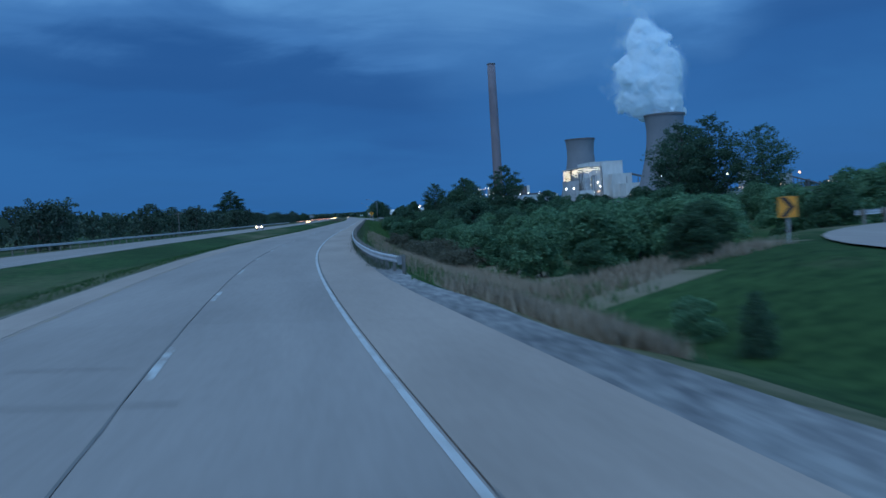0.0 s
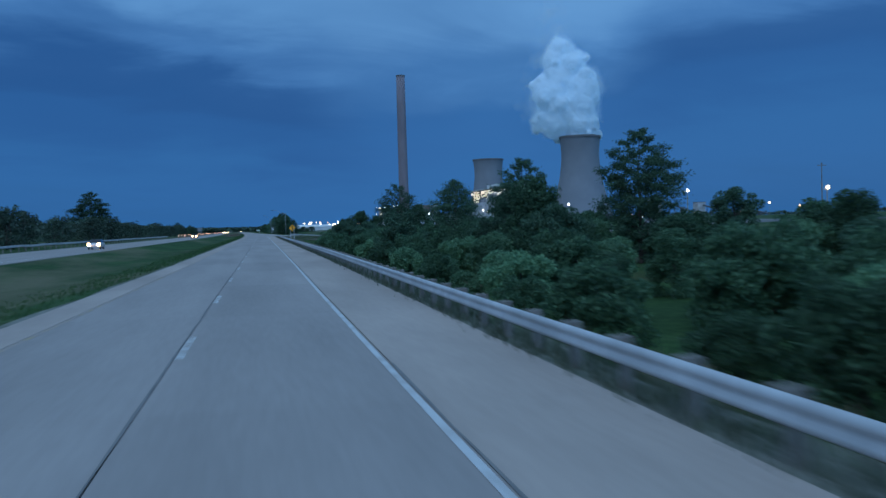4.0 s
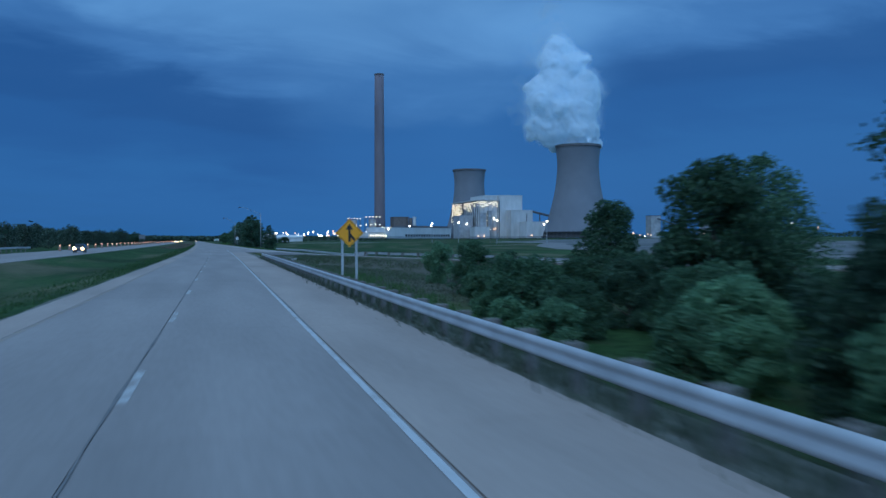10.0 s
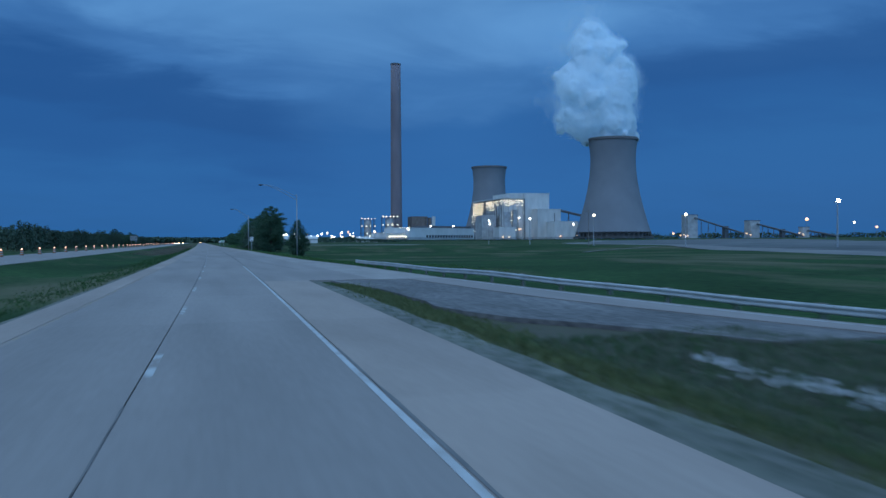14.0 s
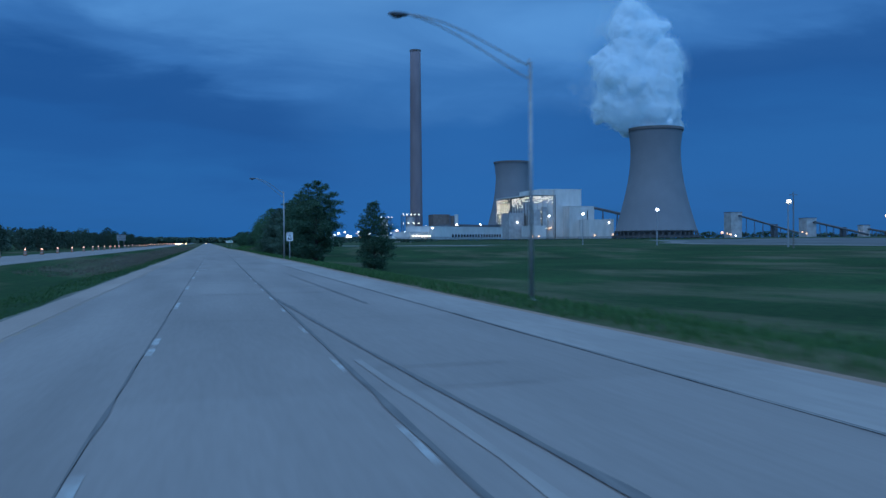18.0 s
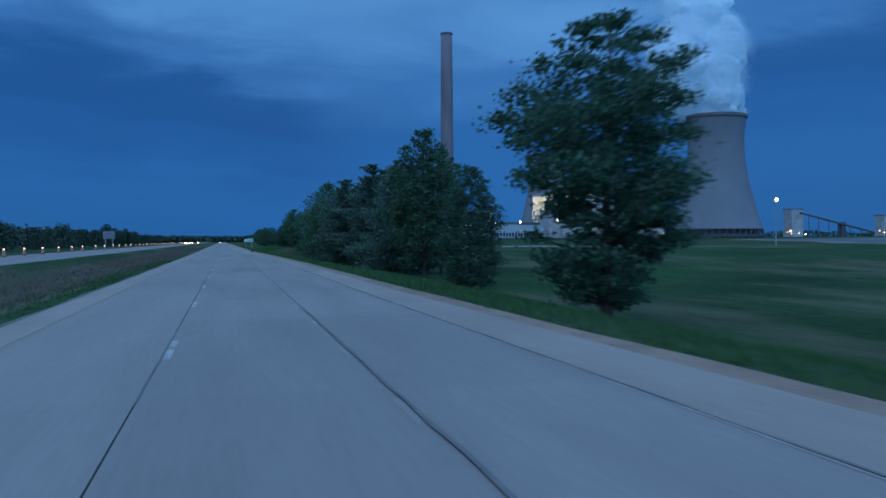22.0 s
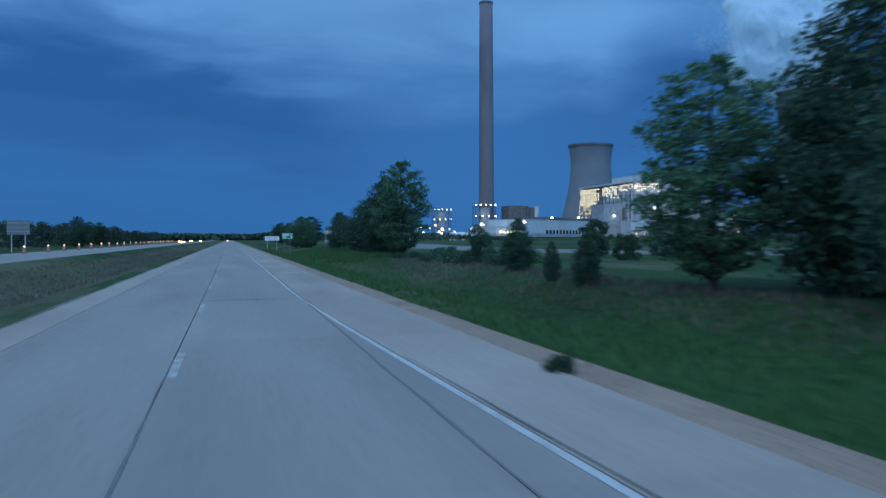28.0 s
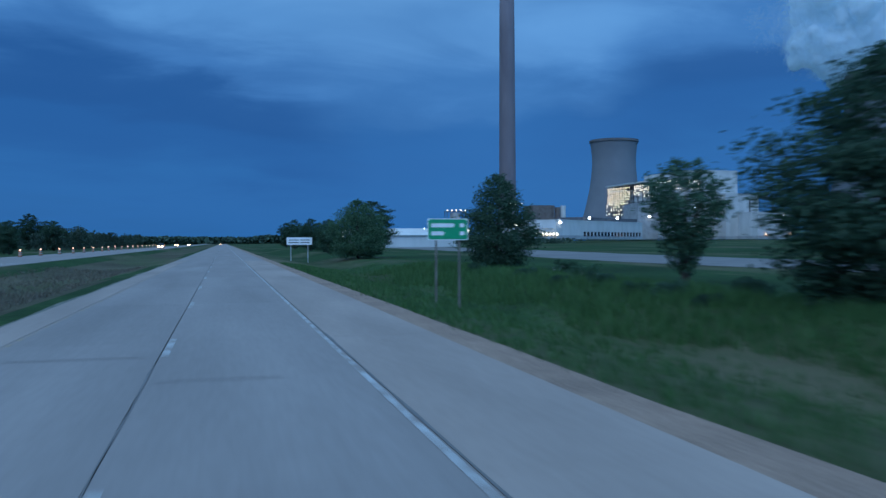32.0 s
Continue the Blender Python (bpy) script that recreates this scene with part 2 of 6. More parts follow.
GREY_GRAVEL = material("grey_gravel", (0.085, 0.08, 0.08), (0.195, 0.178, 0.168), scale=5, rough=0.95, bump=0.5, broad=0.35, broad_scale=0.4, stretch=(1, 0.35, 1))
BROKEN_ASPHALT = material("broken_old_asphalt", (0.105, 0.10, 0.105), (0.245, 0.232, 0.224), scale=4, rough=0.95, bump=0.5, broad=0.4, broad_scale=0.35, stretch=(1, 0.3, 1))
PLANT_ROAD = material("plant_road_concrete", (0.150, 0.140, 0.134), (0.200, 0.184, 0.172), scale=0.5, rough=0.9, broad=0.2, broad_scale=0.04, stretch=(0.5, 1, 1))
COAL_GROUND = material("dark_gravel_ground", (0.055, 0.062, 0.058), (0.135, 0.135, 0.130), scale=0.12, rough=0.95, broad=0.4, broad_scale=0.03, stretch=(0.4, 1, 1))
YARD_GRAVEL = material("yard_gravel", (0.080, 0.082, 0.080), (0.145, 0.140, 0.136), scale=0.08, rough=0.95, broad=0.35, broad_scale=0.02, stretch=(0.4, 1, 1))
STEEL = material("galvanised_steel", (0.34, 0.35, 0.36), (0.47, 0.48, 0.49), scale=5, rough=0.6, metal=0.12, broad=0.15, broad_scale=0.8)
POLE_STEEL = material("lamp_pole_steel", (0.28, 0.29, 0.30), (0.40, 0.41, 0.42), scale=4, rough=0.5, metal=0.5)
TIMBER = material("weathered_timber_post", (0.11, 0.098, 0.085), (0.22, 0.20, 0.18), scale=8, rough=0.9, stretch=(1, 1, 0.2))
BARK = material("bark", (0.035, 0.028, 0.022), (0.10, 0.08, 0.065), scale=7, rough=0.95, bump=0.6, stretch=(1, 1, 0.25), world_space=False)
LEAF = leafy("broad_leaves", (0.044, 0.098, 0.056), (0.120, 0.225, 0.118))
LEAF_THICKET = leafy("thicket_leaves", (0.030, 0.070, 0.041), (0.090, 0.176, 0.090))
BRUSH = leafy("dry_brush_leaves", (0.060, 0.066, 0.045), (0.150, 0.142, 0.100), 0.3)
BLOSSOM = leafy("white_blossom", (0.42, 0.44, 0.38), (0.60, 0.62, 0.56))
LEAF_PALE = leafy("pale_leaves", (0.060, 0.140, 0.076), (0.160, 0.295, 0.158))
LEAF_DARK = leafy("dark_leaves", (0.030, 0.066, 0.042), (0.082, 0.152, 0.090))
NEEDLE = leafy("pine_needles", (0.048, 0.088, 0.064), (0.118, 0.186, 0.134), 0.30)
FAR_LEAF = leafy("far_leaves", (0.027, 0.050, 0.036), (0.062, 0.100, 0.064), 0.1)
GRASS_BLADE = leafy("grass_blades", (0.036, 0.086, 0.028), (0.086, 0.168, 0.056))
OLIVE_BLADE = leafy("olive_grass_blades", (0.060, 0.080, 0.030), (0.130, 0.150, 0.062), 0.15)
DRY_BLADE = leafy("dry_grass_blades", (0.196, 0.149, 0.103), (0.380, 0.299, 0.218), 0.15)
DULL_BLADE = leafy("dull_grass_blades", (0.050, 0.066, 0.042), (0.112, 0.124, 0.084), 0.15)
BROWN_BLADE = leafy("withered_grass_blades", (0.095, 0.080, 0.058), (0.21, 0.178, 0.135), 0.15)
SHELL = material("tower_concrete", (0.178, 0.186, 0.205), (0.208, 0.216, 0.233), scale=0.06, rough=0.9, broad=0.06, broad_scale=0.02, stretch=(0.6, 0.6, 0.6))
RIM = material("tower_rim_concrete", (0.12, 0.11, 0.11), (0.17, 0.16, 0.16), scale=0.1, rough=0.9)
STRUT = material("tower_strut_concrete", (0.06, 0.06, 0.06), (0.10, 0.10, 0.10), scale=0.3, rough=0.9)
STACK = material("chimney_concrete", (0.165, 0.136, 0.150), (0.222, 0.184, 0.196), scale=0.08, rough=0.9, broad=0.12, broad_scale=0.03, stretch=(1, 1, 0.2))
CLAD = material("pale_wall_cladding", (0.52, 0.52, 0.50), (0.64, 0.63, 0.61), scale=0.15, rough=0.7, broad=0.10, broad_scale=0.03, stretch=(1, 1, 0.3))
CLAD_GREY = material("grey_wall_cladding", (0.33, 0.33, 0.33), (0.45, 0.45, 0.45), scale=0.2, rough=0.7, broad=0.12, broad_scale=0.05)
CLAD_BROWN = material("brown_wall_cladding", (0.13, 0.10, 0.09), (0.20, 0.16, 0.14), scale=0.3, rough=0.75)
DARK_STEEL = material("dark_structural_steel", (0.07, 0.075, 0.085), (0.14, 0.145, 0.16), scale=0.4, rough=0.6, metal=0.3)
ROOF = material("dark_roofing", (0.08, 0.08, 0.09), (0.14, 0.14, 0.15), scale=0.3, rough=0.9)


def steam_material(name):
    """White steam, its colour tinted faintly blue for distance haze: light scatters back and passes through alike."""
    m = bpy.data.materials.new(name)
    m.use_nodes = True
    n, l = m.node_tree.nodes, m.node_tree.links
    n.remove(n["Principled BSDF"])
    soft, trans, mix = n.new("ShaderNodeBsdfDiffuse"), n.new("ShaderNodeBsdfTranslucent"), n.new("ShaderNodeMixShader")
    soft.inputs[0].default_value = trans.inputs[0].default_value = (0.88, 0.96, 1.0, 1)
    mix.inputs[0].default_value = 0.55
    l.new(soft.outputs[0], mix.inputs[1])
    l.new(trans.outputs[0], mix.inputs[2])
    l.new(mix.outputs[0], n["Material Output"].inputs[0])
    return m


WARM = lamp_material("warm_lamp", (1.0, 0.86, 0.56), 8)
WHITE_LAMP = lamp_material("white_lamp", (0.95, 0.97, 1.0), 16)
AMBER = lamp_material("amber_lamp", (1.0, 0.52, 0.20), 4.5)
DRUM_LAMP = lamp_material("drum_lamp", (1.0, 0.42, 0.22), 7)
HEADLIGHT = lamp_material("headlight", (1.0, 0.60, 0.28), 24)
TAIL = lamp_material("tail_light", (1.0, 0.08, 0.05), 5)
SIGN_YELLOW = material("yellow_sign_sheeting", (0.95, 0.345, 0.012), (0.98, 0.385, 0.016), scale=3, rough=0.45)
SIGN_ORANGE = material("faded_orange_sign_sheeting", (0.66, 0.24, 0.02), (0.74, 0.29, 0.03), scale=3, rough=0.45)
SIGN_GREEN = material("green_sign_sheeting", (0.005, 0.28, 0.12), (0.01, 0.34, 0.15), scale=3, rough=0.45)
SIGN_WHITE = material("white_sign_sheeting", (0.80, 0.80, 0.80), (0.90, 0.90, 0.90), scale=3, rough=0.45)
SIGN_BLACK = material("black_sign_ink", (0.012, 0.012, 0.012), (0.02, 0.02, 0.02), scale=3, rough=0.6)
SIGN_BACK = material("bare_aluminium_sign_back", (0.17, 0.175, 0.18), (0.24, 0.245, 0.25), scale=2, rough=0.5, metal=0.3)
GRIMY_WHITE = material("grimy_white_band", (0.26, 0.25, 0.24), (0.38, 0.37, 0.36), scale=8, rough=0.7)
ORANGE = material("orange_plastic", (0.36, 0.10, 0.03), (0.46, 0.14, 0.04), scale=6, rough=0.5)
CAR_DARK = material("dark_car_paint", (0.03, 0.035, 0.045), (0.05, 0.055, 0.065), scale=2, rough=0.3, world_space=False)
CAR_PALE = material("pale_car_paint", (0.5, 0.5, 0.5), (0.6, 0.6, 0.6), scale=2, rough=0.3, world_space=False)
CAR_GLASS = material("dark_car_glass", (0.01, 0.012, 0.015), (0.02, 0.022, 0.025), scale=2, rough=0.08, world_space=False)
RUBBER = material("tyre_rubber", (0.015, 0.015, 0.015), (0.03, 0.03, 0.03), scale=8, rough=0.85, world_space=False)
STONE = material("pale_riprap_stone", (0.24, 0.24, 0.25), (0.40, 0.40, 0.40), scale=3, rough=0.9, random_tone=0.15)


def ground_material(name="grass_ground", dark=(0.016, 0.041, 0.014), light=(0.037, 0.079, 0.026), low=0.50, dry_colour=(0.14, 0.122, 0.078)):
    """Mown and rough grass with dry and bare patches."""
    m = material(name, dark, light, scale=1.6, rough=0.95, bump=0.8, broad=0.35, broad_scale=0.05)
    n, l = m.node_tree.nodes, m.node_tree.links
    p = n["Principled BSDF"]
    old = p.inputs["Base Color"].links[0].from_socket
    pos = n.new("ShaderNodeNewGeometry").outputs["Position"]
    mp = n.new("ShaderNodeMapping")
    mp.inputs["Scale"].default_value = (0.055, 0.016, 0.05)
    l.new(pos, mp.inputs[0])
    dry = n.new("ShaderNodeTexNoise")
    dry.inputs["Scale"].default_value, dry.inputs["Detail"].default_value, dry.inputs["Roughness"].default_value = 1.0, 7, 0.62
    l.new(mp.outputs[0], dry.inputs["Vector"])
    ramp = n.new("ShaderNodeValToRGB")
    ramp.color_ramp.elements[0].position, ramp.color_ramp.elements[1].position = low, low + 0.13
    ramp.color_ramp.elements[1].color = (0.75, 0.75, 0.75, 1)
    l.new(dry.outputs["Fac"], ramp.inputs[0])
    mix = n.new("ShaderNodeMix")
    mix.data_type = "RGBA"
    l.new(ramp.outputs[0], mix.inputs["Factor"])
    l.new(old, mix.inputs["A"])
    p.inputs["Specular IOR Level"].default_value = 0.08
    mix.inputs["B"].default_value = (*dry_colour, 1)
    l.new(mix.outputs["Result"], p.inputs["Base Color"])
    return m


GRASS = ground_material()
WITHERED = ground_material("withered_ground", (0.036, 0.048, 0.030), (0.076, 0.084, 0.054), 0.36, (0.110, 0.100, 0.078))
MEDIAN = ground_material("brown_median_ground", (0.060, 0.058, 0.036), (0.110, 0.098, 0.066), 0.46, (0.075, 0.095, 0.045))
TAN = ground_material("dry_tan_ground", (0.070, 0.085, 0.040), (0.13, 0.125, 0.07), 0.38, (0.24, 0.19, 0.145))


# ---- helpers for meshes ----
def mesh_object(name, verts, faces, mat, parent=None, label="", smooth=False):
    me = bpy.data.meshes.new(name)
    me.from_pydata([tuple(v) for v in verts], [], [tuple(f) for f in faces])
    me.materials.append(mat)
    if smooth:
        me.polygons.foreach_set("use_smooth", [True] * len(me.polygons))
    me.update()
    ob = new(name, me)
    if parent:
        ob.parent = parent
    if label:
        tagged(ob, label)
    return ob


def part(name, bm, mat, parent=None, label="", smooth=False):
    me = bpy.data.meshes.new(name)
    bm.normal_update()
    bm.to_mesh(me)
    bm.free()
    me.materials.append(mat)
    if smooth:
        me.polygons.foreach_set("use_smooth", [True] * len(me.polygons))
    ob = new(name, me)
    if parent:
        ob.parent = parent
    if label:
        tagged(ob, label)
    return ob


def box(bm, x0, x1, y0, y1, z0, z1, m=None, bevel=0.0):
    g = bmesh.ops.create_cube(bm, size=1.0, matrix=Matrix.Translation(((x0 + x1) / 2, (y0 + y1) / 2, (z0 + z1) / 2)) @ Matrix.Diagonal((x1 - x0, y1 - y0, z1 - z0, 1)))
    if bevel:
        edges = {e for v in g["verts"] for e in v.link_edges}
        bmesh.ops.bevel(bm, geom=list(edges), offset=bevel, segments=1, affect="EDGES")
    if m is not None:
        bmesh.ops.transform(bm, matrix=m, verts=g["verts"])
    return g


def rod(bm, a, b, r0, r1=None, sides=8):
    """A tapered round bar from a to b."""
    a, b = Vector(a), Vector(b)
    turn = (b - a).to_track_quat("Z", "Y").to_matrix().to_4x4()
    bmesh.ops.create_cone(bm, cap_ends=True, segments=sides, radius1=r0, radius2=r0 if r1 is None else r1, depth=(b - a).length, matrix=Matrix.Translation((a + b) / 2) @ turn)


def ball(bm, c, r, sub=1):
    bmesh.ops.create_icosphere(bm, subdivisions=sub, radius=r, matrix=Matrix.Translation(c))


def thing(name, x, y, z, label, category, group="", kind="", turn=0.0):
    ob = new(name)
    ob.matrix_world = pose(x, y, z, 0, 0, turn)
    return tagged(ob, label, category, group, kind)


def smoothstep(a, b, v):
    t = min(1.0, max(0.0, (v - a) / (b - a)))
    return t * t * (3 - 2 * t)


# ---- the line of the road and the lie of the land ----
ROAD = [(-120, 22.90), (-60, 2.31), (-30, -3.80), (0, -7.69), (26.5, -10.04), (53, -11.35), (79.5, -11.56), (106, -11.15), (132, -10.45), (159, -9.61), (212, -8.05), (265, -6.55), (319, -5.00), (373, -3.50), (428, -2.30), (482, -1.53),
        (537, -1.06), (592, -0.56), (647, -0.20), (702, 0.05), (756, 0.22), (811, 0.30), (865, 0.26), (960, 0.20), (1400, 0.00), (2600, 0.00), (4200, 0.00)]


def along(y, rows):
    """A smooth curve through rows of (y, value)."""
    for i in range(len(rows) - 1):
        if y <= rows[i + 1][0] or i == len(rows) - 2:
            break
    (y0, v0), (y1, v1) = rows[i], rows[i + 1]
    m0 = (v1 - rows[max(i - 1, 0)][1]) / (y1 - rows[max(i - 1, 0)][0])
    m1 = (rows[min(i + 2, len(rows) - 1)][1] - v0) / (rows[min(i + 2, len(rows) - 1)][0] - y0)
    h = y1 - y0
    t = min(1.0, max(0.0, (y - y0) / h))
    return (2 * t**3 - 3 * t**2 + 1) * v0 + (t**3 - 2 * t**2 + t) * h * m0 + (3 * t**2 - 2 * t**3) * v1 + (t**3 - t**2) * h * m1


def road_x(y):
    return along(y, ROAD)


def bank(y, off):
    """The curve is banked: its outer side lies higher."""
    k = float(np.interp(y, [-120, 0, 26, 53, 80, 106, 133, 165], [0.056, 0.056, 0.050, 0.046, 0.041, 0.025, 0.011, 0.0]))
    return -k * min(max(off, -6.2), 6.2)


DASH, EDGE = -1.50, 2.15          # lane line and outer joint, from the road's line
LEFT_JOINT, LEFT_EDGE = -4.95, -6.05
# outer edge of the paving, the line painted inside it, and the ramp that runs in
PAVED = [(-120, 5.0), (14, 4.9), (30, 4.5), (60, 4.7), (422, 4.7), (424, 13.0), (440, 12.3), (460, 11.3), (480, 9.9), (520, 9.0), (575, 8.3), (628, 7.1), (684, 6.7), (730, 5.9), (765, 5.0), (800, 4.75), (4200, 4.75)]
OUTER = [(424, 8.6), (440, 8.1), (480, 7.4), (520, 6.8), (573, 6.0), (627, 5.45), (684, 5.35), (715, 4.9), (764, 3.0), (782, 2.3), (796, 2.12), (4200, 2.12)]
RAMP_RAIL = [(250, 92.0), (300, 57.0), (330, 40.0), (355, 29.0), (371, 23.5), (381, 21.0), (391, 19.2), (404, 17.0), (413, 15.2), (424, 13.9), (440, 12.9), (452, 12.5)]
RAMP_EDGE = [(250, 86.0), (300, 51.0), (330, 34.5), (355, 25.0), (370, 20.0), (380, 17.4), (390, 14.9), (397, 13.3), (405, 11.9), (417, 11.0), (424, 10.4)]


def line(y, rows):
    return float(np.interp(y, [r[0] for r in rows], [r[1] for r in rows]))


def ramp_inner(y):
    return line(y, RAMP_EDGE)


def ramp_outer(y):
    return line(y, RAMP_EDGE) + 1.5 + 1.1 * smoothstep(388, 405, y)


def land(x, y):
    """Height of the ground."""
    off = x - road_x(y)
    z = -0.30
    if off > 4.5:
        drop = along(min(max(y, -120), 1400), [(-120, -1.6), (0, -1.4), (60, -2.3), (150, -2.8), (290, -2.4), (340, -1.5), (390, -0.9), (440, -0.35), (480, -0.7), (560, -1.9), (640, -1.9), (700, -1.3), (860, -1.2), (1000, -0.9), (1400, -0.6)])
        edge = max(line(y, PAVED), 4.6) + (0.5 if y < 424 else 1.1)
        low_field = smoothstep(470, 560, y) * (1 - smoothstep(650, 720, y))
        z = -0.10 + (drop + 0.10) * smoothstep(edge, edge + 7.0 + 6.0 * low_field, off)
        near = smoothstep(750, 790, y)
        z += -drop * (0.85 * (1 - near) * smoothstep(24 + 20 * low_field, 60 + 90 * low_field, off) + 0.95 * near * smoothstep(12.5, 18.5, off))
        if 250 <= y <= 424:                      # the bank that carries the ramp
            out, inn = ramp_outer(y), ramp_inner(y) - 0.8
            z = max(z, -0.08 - 0.20 * max(0, off - out - 1.0), -3.0) if off > inn - 0.6 else max(z, -0.08 - (0.30 - 0.27 * smoothstep(366, 384, y)) * (inn - 0.6 - off))
        if y < 70:                               # the bank of the loop ramp
            d = math.hypot(x - 29.9, (y - 24) / 1.15)
            z = max(z, -0.08 - 0.20 * max(0, d - 20.8))
        z += 3.6 * smoothstep(200, 800, off) + 0.5 * smoothstep(60, 140, off)
    elif off < -6.0:
        z = -0.06 - 0.55 * smoothstep(-6.4, -11, off) + 0.75 * smoothstep(-14, -20, off)
        z += -0.35 * smoothstep(-19.9, -20.6, off) * (1 - smoothstep(-32.5, -33.5, off)) - 1.1 * smoothstep(-36, -46, off)
    if abs(off) > 9 and not -34 < off < -19:
        z += 0.10 * noise.noise((x * 0.12, y * 0.12, 0)) * smoothstep(9, 14, abs(off))
    return z + bank(y, off) * (1 - smoothstep(8, 18, abs(off)))


def build_ground():
    offs = [-4200, -2000, -1000, -500, -250, -140, -90, -65, -50, -46, -42, -38, -36, -34.5, -33.6, -33.0, -27, -20.6, -20.0, -18.5, -16.5, -14, -12, -10, -8.5, -7.4, -6.6, -6.2, -5.9,
            4.4, 4.75, 5.4, 6.2, 7.1, 8, 9, 10, 11, 12, 13, 14, 15.5, 17, 18.5, 20, 22, 24, 27, 30, 34, 38, 43, 50, 60, 80, 110, 150, 210, 300, 420, 560, 720, 900, 1200, 2000, 4200]
    ys = [-1500, -500, -250, -120] + [-100 + 5.0 * i for i in range(210)] + [960 + 20.0 * i for i in range(33)] + [1700, 1900, 2200, 2600, 3200, 4200]
    verts = []
    for y in ys:
        rx = road_x(y)
        for o in offs:
            x = rx + o
            verts.append((x, y, land(x, y)))
    w = len(offs)
    faces = [(j * w + i, j * w + i + 1, (j + 1) * w + i + 1, (j + 1) * w + i) for j in range(len(ys) - 1) for i in range(w - 1)]
    ob = mesh_object("ground", verts, faces, GRASS, smooth=True)
    ob.data.materials.append(WITHERED)
    ob.data.materials.append(TAN)
    ob.data.materials.append(MEDIAN)
    for k, poly in enumerate(ob.data.polygons):
        y, o = ys[k // (w - 1)], offs[k % (w - 1)]
        wobble = 2.2 * noise.noise((o * 0.15, y * 0.07, 4))
        if 5.4 <= o and 322 < y < 394 + 2 * wobble and o < min(24, ramp_inner(max(y, 250)) - 2.6 + wobble):
            poly.material_index = 1
        elif -20 < y < 120 and (6.2 <= o < 8.4 + 0.7 * wobble or (y > 26 and 8 <= o < (17 if y < 75 else 12.4) + wobble) or (34 < y < 44 and 13 <= o < 22 + wobble)):
            poly.material_index = 2
        elif -17.5 + wobble < o < -8.0 - wobble and y > 565:
            poly.material_index = 3
    tagged(ob, "rough green and dry grass land beside the highway", "ground", kind="structure")


build_ground()


def strip(name, ys, left, right, z, mat, parent=None, label="", thick=0.0):
    """A ribbon that follows the road between two offsets (numbers or functions of y)."""
    verts, faces = [], []
    for y in ys:
        a = left(y) if callable(left) else left
        b = right(y) if callable(right) else right
        rx = road_x(y)
        za, zb = z + bank(y, a) * (abs(a) < 15), z + bank(y, b) * (abs(b) < 15)
        verts += [(rx + a, y, za), (rx + b, y, zb)]
        if thick:
            verts += [(rx + a, y, za - thick), (rx + b, y, zb - thick)]
    k = 4 if thick else 2
    for j in range(len(ys) - 1):
        p, q = j * k, (j + 1) * k
        faces.append((p, p + 1, q + 1, q))
        if thick:
            faces += [(p, q, q + 2, p + 2), (p + 1, p + 3, q + 3, q + 1)]
    if thick:
        e = (len(ys) - 1) * k
        faces += [(0, 2, 3, 1), (e, e + 1, e + 3, e + 2)]
    return mesh_object(name, verts, faces, mat, parent, label)


def steps(a, b, step):
    n = max(1, round((b - a) / step))
    return [a + (b - a) * i / n for i in range(n + 1)]


# ---- the far carriageway, gravel and ramps ----
def flat_strip(name, ys, left, right, z, mat, label, category):
    ob = strip(name, ys, left, right, z, mat, thick=0.25)
    return tagged(ob, label, category, kind="structure")


far_road = flat_strip("far_carriageway", steps(-120, 2600, 12), -33.2, -20.2, 0.14, CONCRETE, "pale concrete carriageway across the grass median", "road")
strip("edge_line", steps(-120, 1500, 12), -22.1, -21.98, 0.146, PAINT, far_road)
strip("edge_line", steps(-120, 1500, 12), -30.2, -30.08, 0.146, YELLOW_PAINT, far_road)
strip("joint", steps(-120, 1500, 12), -26.1, -26.05, 0.145, SEAL, far_road)
flat_strip("median_gravel", steps(-120, 960, 6), lambda y: -6.30 - 0.10 * math.sin(y * 0.4) - 0.12 * noise.noise((y * 0.3, 7, 1)), -6.06, -0.03, WEEDY, "narrow gravel edge between median grass and concrete", "gravel shoulder")
flat_strip("gravel_shoulder", steps(444, 1500, 6), lambda y: line(y, PAVED) + 0.012, lambda y: line(y, PAVED) + 0.3 + 0.65 * smoothstep(450, 640, y) + 0.18 * noise.noise((y * 0.11, 3, 0)) + 0.12 * noise.noise((y * 0.5, 1, 0)), -0.03, GRAVEL, "brown gravel shoulder beside the concrete", "gravel shoulder")
flat_strip("rough_gravel_shoulder", steps(-60, 40, 3), lambda y: line(y, PAVED) + 0.012, lambda y: 7.1 - 0.05 * max(0, min(y, 30)) + 0.35 * noise.noise((y * 0.15, 0, 2)), -0.03, BROKEN_ASPHALT, "broken grey gravel and old asphalt beside the concrete", "gravel shoulder")

